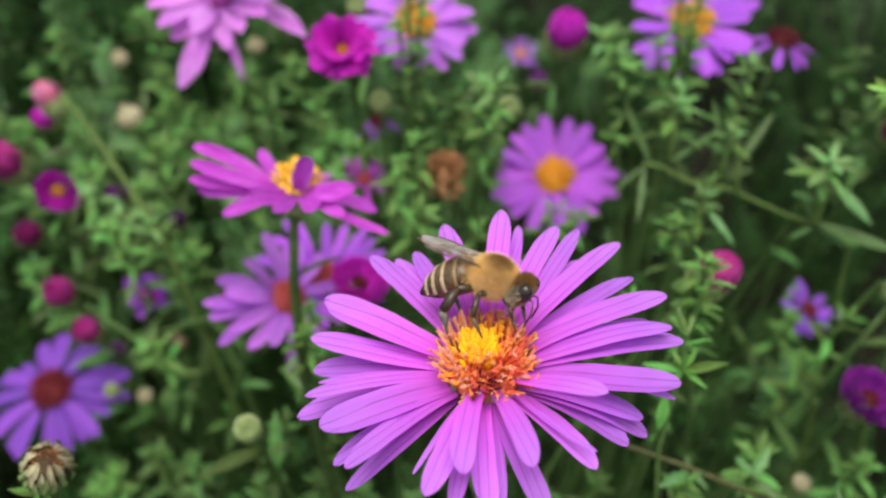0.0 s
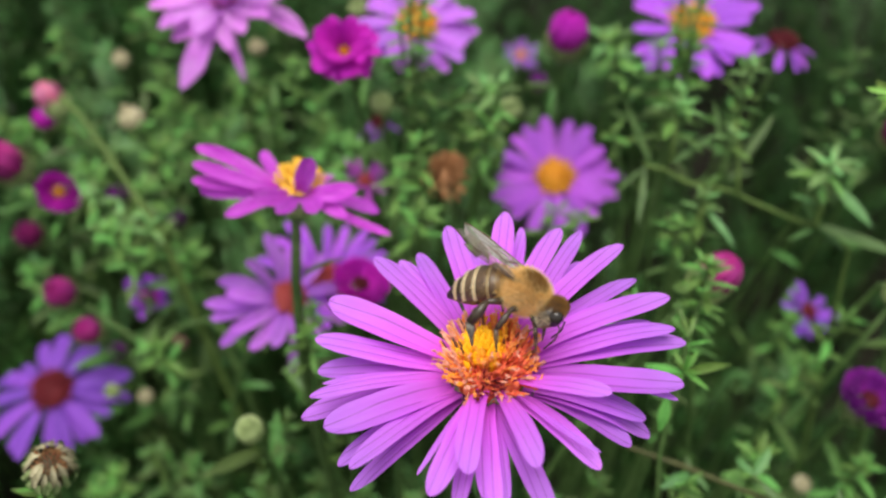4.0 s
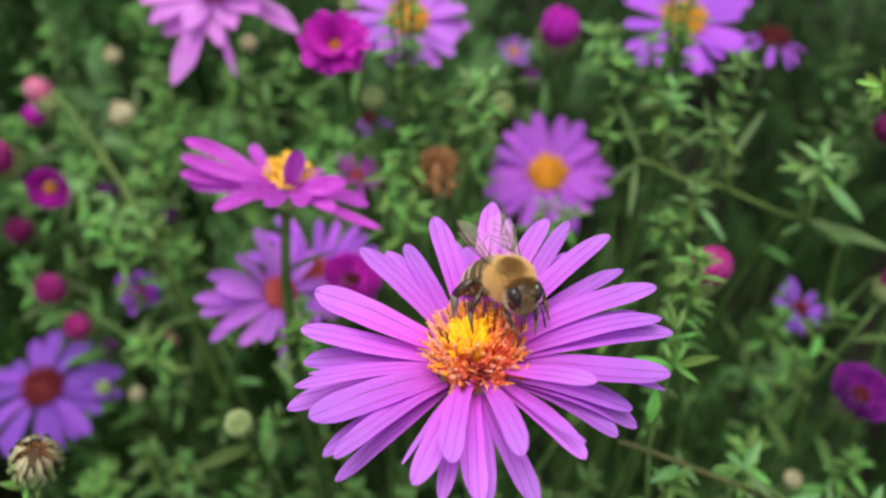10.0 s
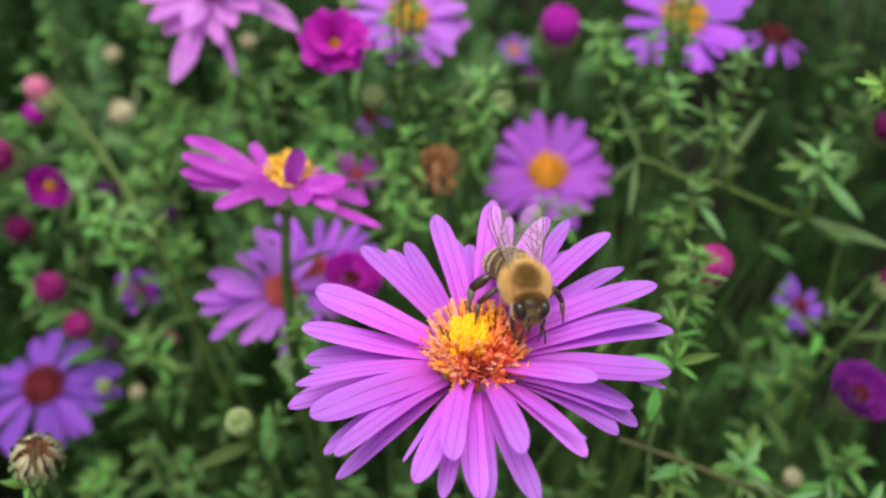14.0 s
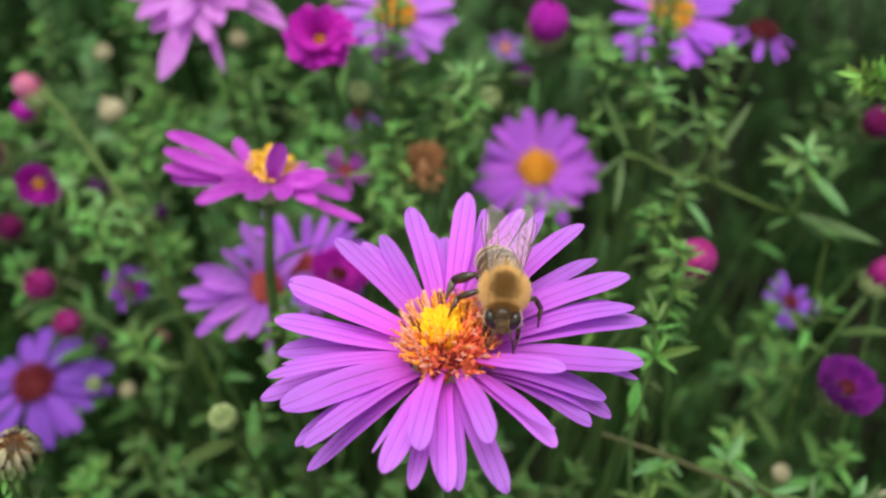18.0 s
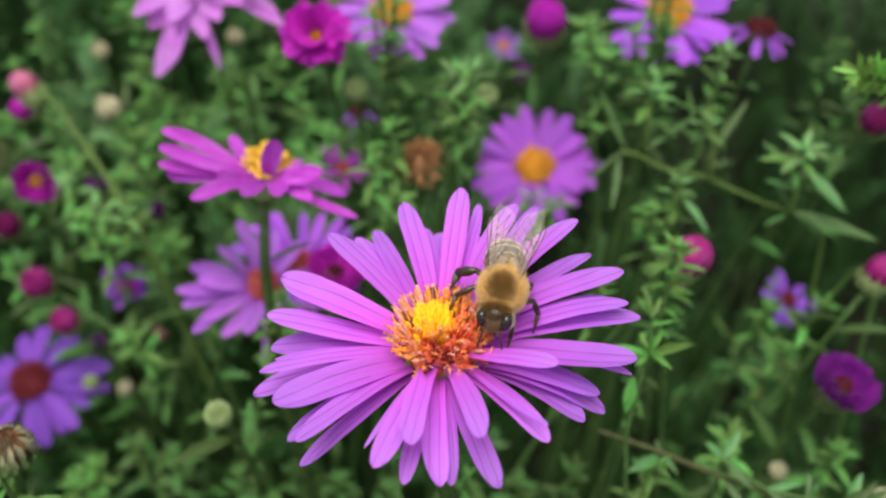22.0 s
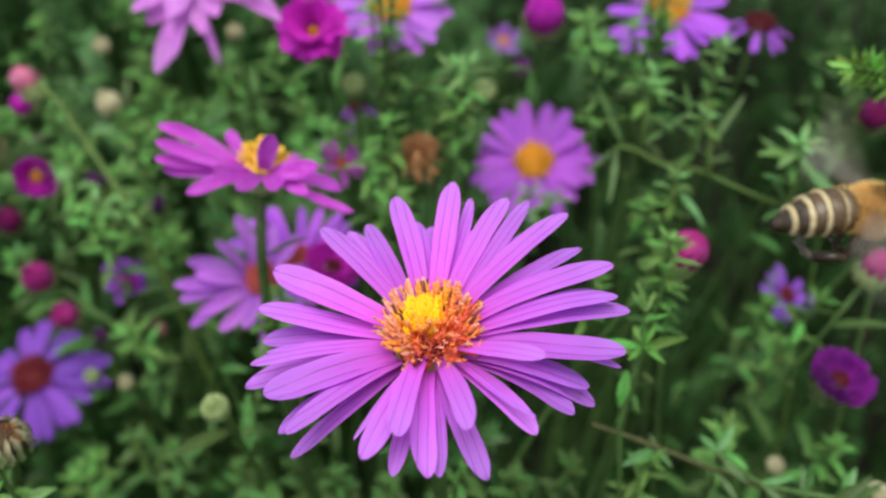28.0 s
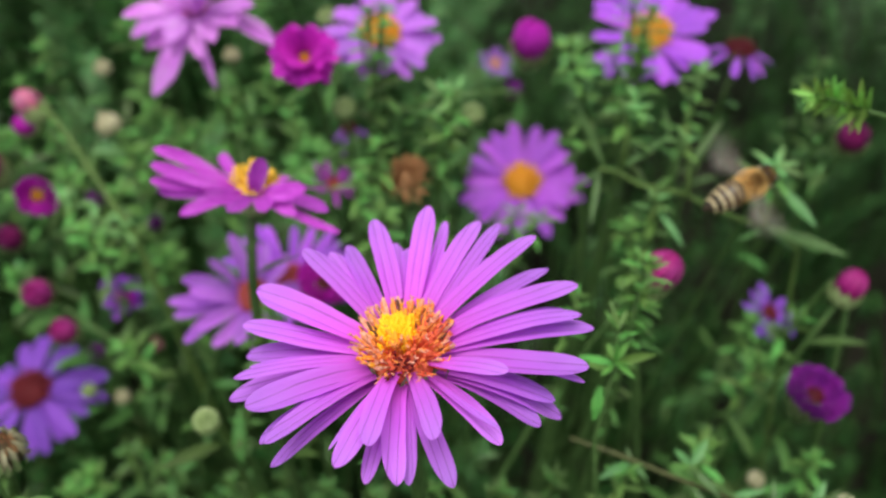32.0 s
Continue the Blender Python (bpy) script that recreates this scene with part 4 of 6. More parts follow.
greenbud("small cream-pink aster bud on a stem", (0.0813, 0.0946, 0.3072), (0.00, -0.32, 0.95), 2.3, cream=True, seed=58)
greenbud("green closed aster bud with layered bracts", (-0.0213, 0.1815, 0.3781), (0.00, -0.42, 0.91), 3.1, seed=59)
seedbud("fading aster bud with cream bracts and a rust centre", (-0.0491, 0.0546, 0.3711), (0.38, -0.22, 0.90), 3.4, seed=60)
dead("withered brown aster head with curled petals", (0.0012, 0.1357, 0.3596), (0.10, -0.21, 0.97), 4.4, seed=61)

def listed_petals(ob, mat, rows, foot, seed, pointed=0.0, arch=(0.03, 0.10), cup=0.14, face=None):
    """Ray petals one by one: bearing, rise and reach of the tip from the centre, and width."""
    rng = random.Random(seed)
    for az, lift, reach, width in rows:
        a, e = radians(az), radians(lift)
        tip = Vector((math.cos(a) * math.cos(e), math.sin(a) * math.cos(e), math.sin(e))) * reach * MM
        base = Vector((math.cos(a), math.sin(a), -0.1)) * foot * MM
        me = petal_mesh("petal", (tip - base).length, width * MM, rng, arch=rng.uniform(*arch), cup=cup, pointed=pointed, notch=rng.choice((0.0, 0.03)), foot=0.5)
        up = Vector((rng.uniform(-0.15, 0.15), rng.uniform(-0.15, 0.15), 1.0)) - Vector((math.cos(a), math.sin(a), 0)) * max(0.0, math.sin(e))
        part("petal", me, mat, ob, aim(base, tip, Vector(face) + up * 0.25 if face else up))


side_flower = aster("magenta-purple aster seen side-on with yellow florets", (-0.0234, 0.1019, 0.3800), (0.126, 0.520, 0.845), 15.5, PETAL_MAGENTA, DISC_YELLOW, n=0, seed=3, disc_size=0.225, florets_up=1.9, stem=0.9, bark=STEM_DARK)
listed_petals(side_flower, PETAL_MAGENTA, ((20.6, 17.4, 18.2, 2.3), (23.3, 9.2, 17.6, 2.3), (19.0, -0.2, 17.5, 2.3), (15.3, -6.6, 16.5, 2.3), (56.2, -17.9, 13.8, 2.3), (-34.4, 23.4, 14.2, 2.3), (121.0, 37.1, 11.0, 3.1), (98.8, -9.3, 13.1, 2.3), (125.7, -6.3, 12.2, 3.1), (143.4, -6.4, 15.1, 2.3), (166.6, -1.6, 16.0, 2.3), (148.7, 11.8, 15.0, 2.7), (166.8, -11.2, 18.9, 1.6), (82.4, -0.1, 14.0, 3.2), (144.2, 6.7, 13.0, 2.3)), 2.2, 5, face=(-0.38, 0.92, 0.11))
listed_petals(side_flower, PETAL_MAGENTA, ((-62.0, 12.0, 14.5, 2.6), (-95.0, 10.0, 14.0, 2.6), (-130.0, 8.0, 14.5, 2.6)), 2.2, 6)
loose_flower = aster("pale pink-lilac aster with loose drooping petals", (-0.0534, 0.1773, 0.3812), (0.000, -0.323, 0.946), 11.5, PETAL_PALE, DISC_RED, n=7, lift=(30, 62), seed=7, wide=1.7, loose=0.35, disc_size=0.22)
listed_petals(loose_flower, PETAL_PALE, ((-111.3, -18.9, 24.5, 5.6), (-102.3, -20.8, 19.6, 3.9), (-71.4, -26.0, 21.0, 1.9), (-20.5, -12.2, 22.7, 5.6), (-77.0, -10.9, 14.8, 4.3), (-61.0, 4.4, 14.6, 4.8), (-139.9, 3.0, 17.0, 5.6), (-159.9, 10.0, 17.3, 5.6), (-134.1, -8.9, 15.7, 5.6), (-106.5, 5.8, 13.8, 5.6), (-35.5, 10.9, 16.1, 5.6), (-15.7, 18.4, 18.3, 5.6), (-77.6, 59.1, 18.1, 5.6), (-29.9, 51.8, 18.2, 5.6), (156.9, 3.8, 15.9, 5.6)), 2.0, 8, pointed=0.55, arch=(0.04, 0.14))
red_heart = aster("lilac aster with a brick-red centre", (-0.0313, 0.1125, 0.3445), (0.62, -0.29, 0.73), 16.5, PETAL_LILAC, DISC_RED, n=0, seed=4, disc_size=0.22)
listed_petals(red_heart, PETAL_LILAC, ((143.0, 0.9, 18.8, 2.9), (129.6, 10.0, 17.0, 2.9), (152.3, -0.9, 18.2, 2.8), (110.1, 20.4, 13.8, 2.9), (75.4, 20.3, 14.8, 2.9), (53.0, 17.1, 10.2, 2.9), (169.2, -4.5, 18.0, 2.5), (-175.6, -2.1, 14.5, 2.8), (-159.2, 2.6, 11.8, 2.9), (-135.2, -5.3, 15.2, 2.7), (164.4, 3.2, 16.1, 2.9), (137.5, 11.5, 15.5, 2.9), (-139.7, 13.4, 9.3, 2.9)), 2.4, 9)
listed_petals(red_heart, PETAL_LILAC, ((30.0, 8.0, 13.0, 2.5), (5.0, 4.0, 14.0, 2.5), (-30.0, 2.0, 14.5, 2.5), (-65.0, 0.0, 14.0, 2.5), (-100.0, 4.0, 13.0, 2.5)), 2.4, 10)

# ---------------------------------------------------------------- leafy shoots that stand clear of the bed
def sprig(place, way, leaf_size, n=14, length=40, seed=1, dense=False, droop=0.28, dull=False, lighter=False):
    """A leafy side shoot: a stem that bends down to the bed, narrow leaves round it and a star of small ones at its tip."""
    rng = random.Random(seed)
    ob = thing("aster_shoot", facing(place, way), "fresh green aster shoot with narrow pointed leaves", "shoot", "aster shoots")
    big = leaf_size * MM * (0.70 if place[1] > 0.185 and length > 20 else 0.84 if length > 20 else 1.0)
    stretch = length * MM
    inv = facing(place, way).to_3x3().inverted()
    pts = [inv @ p for p in stem_points(way, rng, place[2], droop=droop)]
    radii = [0.00035 + 0.0006 * i / len(pts) for i in range(len(pts))]
    part("stem", tube("stem", pts, radii, 6), STEM, ob)
    shapes = [leaf_mesh("leaf", 1.0, rng.uniform(0.26, 0.34) if dense else rng.uniform(0.21, 0.31), rng, bend=rng.uniform(-0.05, 0.3)) for _ in range(4)]
    n = int(n * (1.85 if length > 20 else 1.5))
    for k in range(n):
        f = k / n
        along = stretch * f ** (1.0 if dense else 2.4)
        i, left = 0, along
        while i + 2 < len(pts) and left > (pts[i + 1] - pts[i]).length:
            left -= (pts[i + 1] - pts[i]).length
            i += 1
        d = (pts[i + 1] - pts[i]).normalized()
        p = pts[i] + d * left
        side = Matrix.Rotation(k * 2.4 + rng.uniform(-0.4, 0.4), 3, d) @ d.orthogonal().normalized()
        rise = (0.75 if dense else 1.0 - 0.95 * min(1.0, f * 1.8)) + rng.uniform(-0.2, 0.25)
        size = big * 1.12 * ((0.45 + 0.2 * f) if dense else (0.45 + 0.65 * min(1.0, f * 2.0))) * rng.uniform(0.8, 1.2)
        m = aim(p, p + side - d * rise, -d) @ Matrix.Scale(size, 4)
        part("leaf", shapes[k % 4], LEAF_BRIGHT if dense else LEAF_TIP if lighter and f < 0.55 else LEAF_FRESH if f < 0.7 and not dull else LEAF, ob, m)
    return ob


sprig((-0.0163, 0.0916, 0.3049), (-0.00, -0.07, 1.00), 5.5, n=14, length=40, seed=120, dull=True)
sprig((-0.0044, 0.0907, 0.3038), (0.10, -0.07, 0.99), 5.5, n=14, length=40, seed=121, dull=True)
sprig((0.0225, 0.0864, 0.3138), (-0.10, -0.07, 0.99), 5.2, n=14, length=40, seed=122, dull=True)
sprig((0.0343, 0.0886, 0.3161), (0.10, -0.07, 0.99), 5.2, n=14, length=40, seed=123, dull=True)
sprig((-0.0280, 0.0988, 0.2981), (-0.10, -0.07, 0.99), 5.8, n=14, length=40, seed=124, dull=True)
sprig((0.0074, 0.0866, 0.3065), (-0.00, -0.07, 1.00), 5.3, n=14, length=40, seed=125, dull=True)
sprig((-0.0885, 0.2153, 0.3416), (0.10, -0.07, 0.99), 8.1, n=14, length=40, seed=102)
sprig((-0.1337, 0.2231, 0.3359), (-0.10, -0.07, 0.99), 8.1, n=14, length=40, seed=103)
sprig((-0.1081, 0.2553, 0.3421), (-0.10, -0.07, 0.99), 8.4, n=14, length=40, seed=105)
sprig((-0.0585, 0.2067, 0.3466), (0.10, -0.07, 0.99), 7.5, n=14, length=40, seed=106)
sprig((-0.0450, 0.2086, 0.3486), (0.10, -0.07, 0.99), 7.5, n=14, length=40, seed=107)
sprig((-0.0736, 0.1943, 0.3401), (-0.10, -0.07, 0.99), 7.3, n=14, length=40, seed=108)
sprig((-0.0321, 0.1798, 0.3458), (-0.00, -0.07, 1.00), 6.8, n=14, length=40, seed=109)
sprig((0.1190, 0.2035, 0.3559), (0.10, -0.07, 0.99), 7.8, n=14, length=40, seed=111, dull=True)
sprig((0.1178, 0.1851, 0.3500), (-0.00, -0.07, 1.00), 7.4, n=14, length=40, seed=113, dull=True)
sprig((-0.0063, 0.1436, 0.3952), (-0.01, 0.23, 0.97), 5.1, n=20, length=26, seed=86)
sprig((-0.0035, 0.1453, 0.3957), (0.15, 0.23, 0.96), 4.7, n=16, length=24, seed=87)
sprig((0.0489, 0.1515, 0.3945), (-0.11, 0.22, 0.97), 5.5, n=18, length=26, seed=88)
sprig((0.0531, 0.1514, 0.3929), (0.15, 0.23, 0.96), 5.3, n=18, length=26, seed=89)
sprig((0.0511, 0.1470, 0.3878), (-0.01, 0.16, 0.99), 5.1, n=16, length=26, seed=90)
sprig((0.0435, 0.0901, 0.3757), (-0.01, 0.18, 0.98), 3.8, n=22, length=14, seed=91)
sprig((0.0420, 0.0895, 0.3721), (-0.21, 0.18, 0.96), 3.3, n=16, length=16, seed=93)
sprig((-0.0238, 0.1007, 0.3536), (0.09, 0.07, 0.99), 4.3, n=16, length=30, seed=94)
sprig((-0.0269, 0.0998, 0.3451), (-0.11, 0.07, 0.99), 4.4, n=16, length=30, seed=95)
sprig((0.0535, 0.1579, 0.3881), (0.05, 0.00, 1.00), 4.9, n=14, length=30, seed=81)
sprig((0.0475, 0.1561, 0.3815), (-0.31, 0.00, 0.95), 4.5, n=12, length=30, seed=82)
sprig((-0.0089, 0.1503, 0.3878), (-0.10, -0.07, 0.99), 4.5, n=12, length=25, seed=83)
sprig((-0.0043, 0.1540, 0.3889), (0.19, -0.07, 0.98), 3.9, n=10, length=25, seed=84)
sprig((-0.0531, 0.1626, 0.3415), (-0.10, -0.21, 0.97), 6.9, n=12, length=40, seed=64)
sprig((-0.1220, 0.1663, 0.3008), (0.10, -0.21, 0.97), 7.3, n=12, length=40, seed=65)
sprig((-0.0914, 0.1621, 0.3413), (0.31, -0.13, 0.94), 7.7, n=14, length=40, seed=66)
sprig((-0.0695, 0.1564, 0.3193), (0.10, -0.21, 0.97), 7.3, n=14, length=40, seed=67)
sprig((-0.0781, 0.1594, 0.3381), (0.10, -0.07, 0.99), 7.4, n=12, length=40, seed=68)
sprig((-0.0225, 0.1595, 0.3527), (0.19, -0.20, 0.96), 6.3, n=12, length=40, seed=69)
sprig((0.0083, 0.1608, 0.3539), (0.10, -0.21, 0.97), 6.3, n=12, length=40, seed=70)
sprig((-0.0639, 0.1128, 0.2842), (0.10, -0.21, 0.97), 5.9, n=12, length=40, seed=72, dull=True)
sprig((-0.0437, 0.1032, 0.2882), (0.10, -0.21, 0.97), 5.9, n=12, length=40, seed=73, dull=True)
sprig((-0.0888, 0.1156, 0.2725), (0.10, -0.07, 0.99), 7.1, n=14, length=40, seed=74)
sprig((-0.0781, 0.1198, 0.2772), (-0.10, -0.07, 0.99), 7.1, n=14, length=40, seed=75, dull=True)
sprig((-0.0888, 0.1071, 0.2779), (-0.10, -0.07, 0.99), 6.8, n=14, length=40, seed=76)
sprig((0.0657, 0.0978, 0.4026), (-0.96, -0.02, 0.29), 6.2, n=44, length=10, seed=2, dense=True, droop=0.01)
sprig((0.0364, 0.1539, 0.3837), (-0.51, -0.07, 0.86), 5.7, n=14, length=35, seed=5)
sprig((0.0521, 0.1479, 0.3843), (0.01, 0.07, 1.00), 6.1, n=18, length=45, seed=6)
sprig((0.0662, 0.1512, 0.3802), (0.09, 0.07, 0.99), 5.5, n=14, length=40, seed=7)
sprig((0.0426, 0.0872, 0.3724), (0.04, 0.18, 0.98), 3.1, n=22, length=40, seed=11)
sprig((0.0336, 0.0922, 0.3661), (0.09, 0.07, 0.99), 3.7, n=12, length=35, seed=12)
sprig((0.0109, 0.1544, 0.3694), (0.31, -0.13, 0.94), 6.4, n=16, length=40, seed=13)
sprig((0.0025, 0.1583, 0.3663), (-0.20, -0.07, 0.98), 6.6, n=14, length=40, seed=14)
sprig((-0.0046, 0.1509, 0.3808), (-0.01, 0.07, 1.00), 5.2, n=14, length=35, seed=15)
sprig((-0.0076, 0.1345, 0.3619), (-0.11, 0.07, 0.99), 6.3, n=14, length=35, seed=16)
sprig((-0.0034, 0.1211, 0.3617), (0.31, -0.13, 0.94), 5.9, n=10, length=30, seed=17)
sprig((-0.0756, 0.1328, 0.3456), (-0.21, -0.18, 0.96), 6.8, n=18, length=40, seed=18)
sprig((-0.0738, 0.1662, 0.3459), (0.20, -0.17, 0.96), 7.7, n=16, length=40, seed=19)
sprig((-0.0615, 0.1794, 0.3456), (0.10, -0.18, 0.98), 7.3, n=16, length=40, seed=20)
sprig((-0.0708, 0.1257, 0.3144), (-0.11, -0.18, 0.98), 7.0, n=14, length=40, seed=21)
sprig((-0.1142, 0.1699, 0.3278), (-0.30, -0.18, 0.94), 7.4, n=14, length=40, seed=23)
sprig((-0.0228, 0.0910, 0.3578), (0.10, -0.21, 0.97), 4.1, n=18, length=30, seed=24)
sprig((-0.0292, 0.0900, 0.3338), (0.31, -0.13, 0.94), 4.9, n=8, length=30, seed=25, dull=True)
sprig((0.0416, 0.0691, 0.3470), (0.10, -0.07, 0.99), 4.9, n=12, length=35, seed=26)
sprig((0.0580, 0.0782, 0.3420), (-0.10, -0.07, 0.99), 5.7, n=14, length=40, seed=27)
sprig((0.0822, 0.1121, 0.3274), (0.10, -0.07, 0.99), 6.0, n=14, length=40, seed=28)
sprig((0.0882, 0.1153, 0.3386), (0.30, 0.01, 0.95), 6.4, n=12, length=40, seed=29)
sprig((-0.0508, 0.0526, 0.3689), (0.10, -0.07, 0.99), 3.8, n=9, length=25, seed=30)
sprig((-0.0354, 0.1877, 0.3473), (-0.11, -0.18, 0.98), 7.1, n=16, length=40, seed=32)
sprig((-0.1034, 0.1810, 0.3404), (0.10, -0.18, 0.98), 7.1, n=14, length=40, seed=33)
sprig((-0.0521, 0.1979, 0.3440), (0.10, -0.18, 0.98), 7.1, n=16, length=40, seed=34)
sprig((0.0896, 0.0917, 0.3190), (-0.00, -0.07, 1.00), 6.1, n=14, length=40, seed=36)
sprig((0.0107, 0.0675, 0.3455), (0.19, -0.07, 0.98), 4.3, n=10, length=30, seed=37)
sprig((0.0917, 0.1397, 0.3133), (-0.00, -0.21, 0.98), 6.0, n=14, length=40, seed=38)
sprig((-0.1317, 0.2410, 0.3412), (-0.00, -0.21, 0.98), 7.5, n=16, length=40, seed=39)
sprig((-0.0858, 0.2101, 0.3356), (-0.00, -0.21, 0.98), 6.9, n=16, length=40, seed=40)

sprig((0.0117, 0.1381, 0.3814), (0.2, 0.1, 0.97), 5.2, n=8, length=16, seed=320, lighter=True)
sprig((-0.0049, 0.1328, 0.3707), (-0.1, 0.1, 0.99), 5.4, n=8, length=22, seed=321)
sprig((-0.004, 0.1375, 0.361), (0.2, 0.0, 0.98), 5.2, n=8, length=22, seed=322)
sprig((0.0085, 0.1287, 0.3508), (0.3, 0.0, 0.95), 5.4, n=7, length=18, seed=323)
sprig((0.0104, 0.1344, 0.3726), (0.3, 0.1, 0.95), 5.0, n=7, length=18, seed=324, lighter=True)
sprig((-0.0083, 0.1228, 0.3685), (0.1, 0.1, 0.99), 4.6, n=7, length=18, seed=325)
sprig((-0.0773, 0.1429, 0.3415), (-0.3, -0.1, 0.95), 6.2, n=8, length=18, seed=326, lighter=True)
sprig((-0.0705, 0.1418, 0.3402), (0.3, -0.1, 0.95), 6.0, n=8, length=18, seed=327, lighter=True)
sprig((-0.0866, 0.1506, 0.3428), (0.1, -0.1, 0.99), 6.0, n=8, length=22, seed=328, lighter=True)

shoot_rng = random.Random(40)
for k in range(78):
    x, y = (-0.27 + 0.25 * shoot_rng.random(), 0.21 + 0.32 * shoot_rng.random()) if k < 40 else (-0.34 + 0.30 * shoot_rng.random(), 0.36 + 0.28 * shoot_rng.random())
    z = foliage_top(x, y) + shoot_rng.uniform(0.005, 0.03)
    sprig((x, y, z), (shoot_rng.uniform(-0.35, 0.35), shoot_rng.uniform(-0.6, 0.0), 1.0), shoot_rng.uniform(7.5, 10.0), n=11, length=40, seed=200 + k)


def clothe(ob, blades, shine=None):
    """Lance leaves on a branch or shoot, each from its foot to its tip."""
    rng = random.Random(len(blades))
    a = ob.matrix_basis.translation
    for base, tip, wide in blades:
        length = (Vector(tip) - Vector(base)).length
        part("leaf", leaf_mesh("leaf", length, wide * 0.75 * MM, rng, bend=rng.uniform(-0.10, 0.22)), shine or LEAF_DUSTY, ob, aim(Vector(base) - a, Vector(tip) - a, (0, -0.5, 1)))


def side_twig(ob, points, thick):
    pts = [Vector(p) - ob.matrix_basis.translation for p in points]
    part("twig", tube("twig", pts, [thick * MM * (0.75 + 0.25 * i) for i in range(len(pts))], 7), STEM_PALE, ob)


def branch(points, thick, bark=None, blades=(), label=""):
    """A bare side branch through the bed."""
    a = Vector(points[0])
    ob = thing("aster_branch", Matrix.Translation(a), label or "long green aster branch leaning through the bed" if bark is None else "thin brown woody aster branch", "branch")
    pts = [Vector(p) - a for p in points]
    last = pts[-1]
    for k in range(1, 14):
        last = last + Vector((0.004, -0.002, -0.028))
        if last.z + a.z < -0.005:
            break
        pts.append(last)
    part("stem", tube("stem", pts, [thick * MM * (0.8 + 0.5 * i / len(pts)) for i in range(len(pts))], 8), bark or STEM, ob)
    clothe(ob, blades)
    return ob


forked = branch([(0.0426, 0.1314, 0.3663), (0.0468, 0.1309, 0.3657), (0.0515, 0.1292, 0.3637), (0.0604, 0.1282, 0.3624), (0.0669, 0.1263, 0.3602), (0.0728, 0.1247, 0.3583), (0.0787, 0.1236, 0.357), (0.0853, 0.1208, 0.3536)], 0.55, bark=STEM_PALE, blades=(((0.0438, 0.1317, 0.3666), (0.0366, 0.1363, 0.3781), 2.4), ((0.0426, 0.131, 0.3658), (0.0404, 0.1198, 0.359), 1.9), ((0.0479, 0.1317, 0.3666), (0.0577, 0.1336, 0.3733), 2.0), ((0.0426, 0.1312, 0.366), (0.0354, 0.1275, 0.3618), 1.3), ((0.0607, 0.1296, 0.3671), (0.0675, 0.1345, 0.3773), 2.6), ((0.0574, 0.1334, 0.3715), (0.0551, 0.1362, 0.3793), 1.5), ((0.055, 0.1241, 0.3607), (0.0595, 0.1159, 0.3574), 2.1), ((0.0791, 0.1243, 0.367), (0.085, 0.1171, 0.3616), 3.6)))
clothe(forked, (((0.0764, 0.1235, 0.363), (0.0705, 0.1223, 0.3662), 1.7), ((0.0781, 0.1238, 0.3572), (0.0738, 0.1244, 0.364), 1.8), ((0.0781, 0.1234, 0.3567), (0.0721, 0.1195, 0.3568), 1.3), ((0.0781, 0.1239, 0.3573), (0.0911, 0.1115, 0.3581), 4.0), ((0.0781, 0.1238, 0.3572), (0.0837, 0.1185, 0.3556), 1.9)))
side_twig(forked, [(0.0612, 0.1262, 0.3632), (0.0614, 0.1304, 0.368), (0.0606, 0.1361, 0.3746)], 0.55)
side_twig(forked, [(0.0538, 0.1269, 0.364), (0.0547, 0.1248, 0.3616), (0.0525, 0.1219, 0.3583)], 0.55)
side_twig(forked, [(0.0805, 0.13, 0.3674), (0.0794, 0.1261, 0.3628), (0.0772, 0.1222, 0.3584)], 0.55)
side_twig(forked, [(0.0473, 0.1301, 0.3677), (0.0481, 0.134, 0.3723), (0.0481, 0.1374, 0.3763)], 0.55)
sprig((0.0475, 0.1362, 0.3779), (0.0, 0.2, 0.98), 5.6, n=9, length=9, seed=301, lighter=True)
sprig((0.0489, 0.1397, 0.3789), (0.1, 0.3, 0.95), 4.8, n=8, length=8, seed=302, lighter=True)
sprig((0.0597, 0.1325, 0.3735), (0.05, 0.2, 0.98), 4.2, n=7, length=12, seed=303, lighter=True)
sprig((0.0543, 0.1249, 0.3633), (0.0, 0.1, 0.99), 4.8, n=9, length=14, seed=304, lighter=True)
sprig((0.0768, 0.1243, 0.3721), (0.1, -0.25, 0.96), 5.8, n=11, length=9, seed=305, lighter=True)
sprig((0.0495, 0.1211, 0.3589), (0.0, 0.1, 0.99), 4.0, n=9, length=14, seed=306)
sprig((0.0307, 0.1282, 0.3551), (0.5, 0.1, 0.86), 4.6, n=8, length=12, seed=307)
sprig((0.0262, 0.1347, 0.3519), (0.3, 0.1, 0.95), 5.0, n=8, length=14, seed=308)
sprig((0.0371, 0.1402, 0.3689), (-0.4, 0.2, 0.9), 4.6, n=6, length=8, seed=309)
sprig((0.0432, 0.0911, 0.3686), (0.1, 0.2, 0.98), 3.6, n=10, length=14, seed=310)
sprig((0.0481, 0.1238, 0.3574), (-0.3, 0.1, 0.95), 4.0, n=8, length=12, seed=311)
sprig((0.0457, 0.2007, 0.3623), (-0.2, 0.2, 0.96), 6.6, n=9, length=9, seed=330, lighter=True)
sprig((0.0479, 0.1925, 0.3604), (0.2, 0.1, 0.97), 5.8, n=7, length=8, seed=331, lighter=True)
sprig((0.0635, 0.1414, 0.3838), (0.1, 0.2, 0.97), 4.4, n=6, length=12, seed=332, lighter=True)
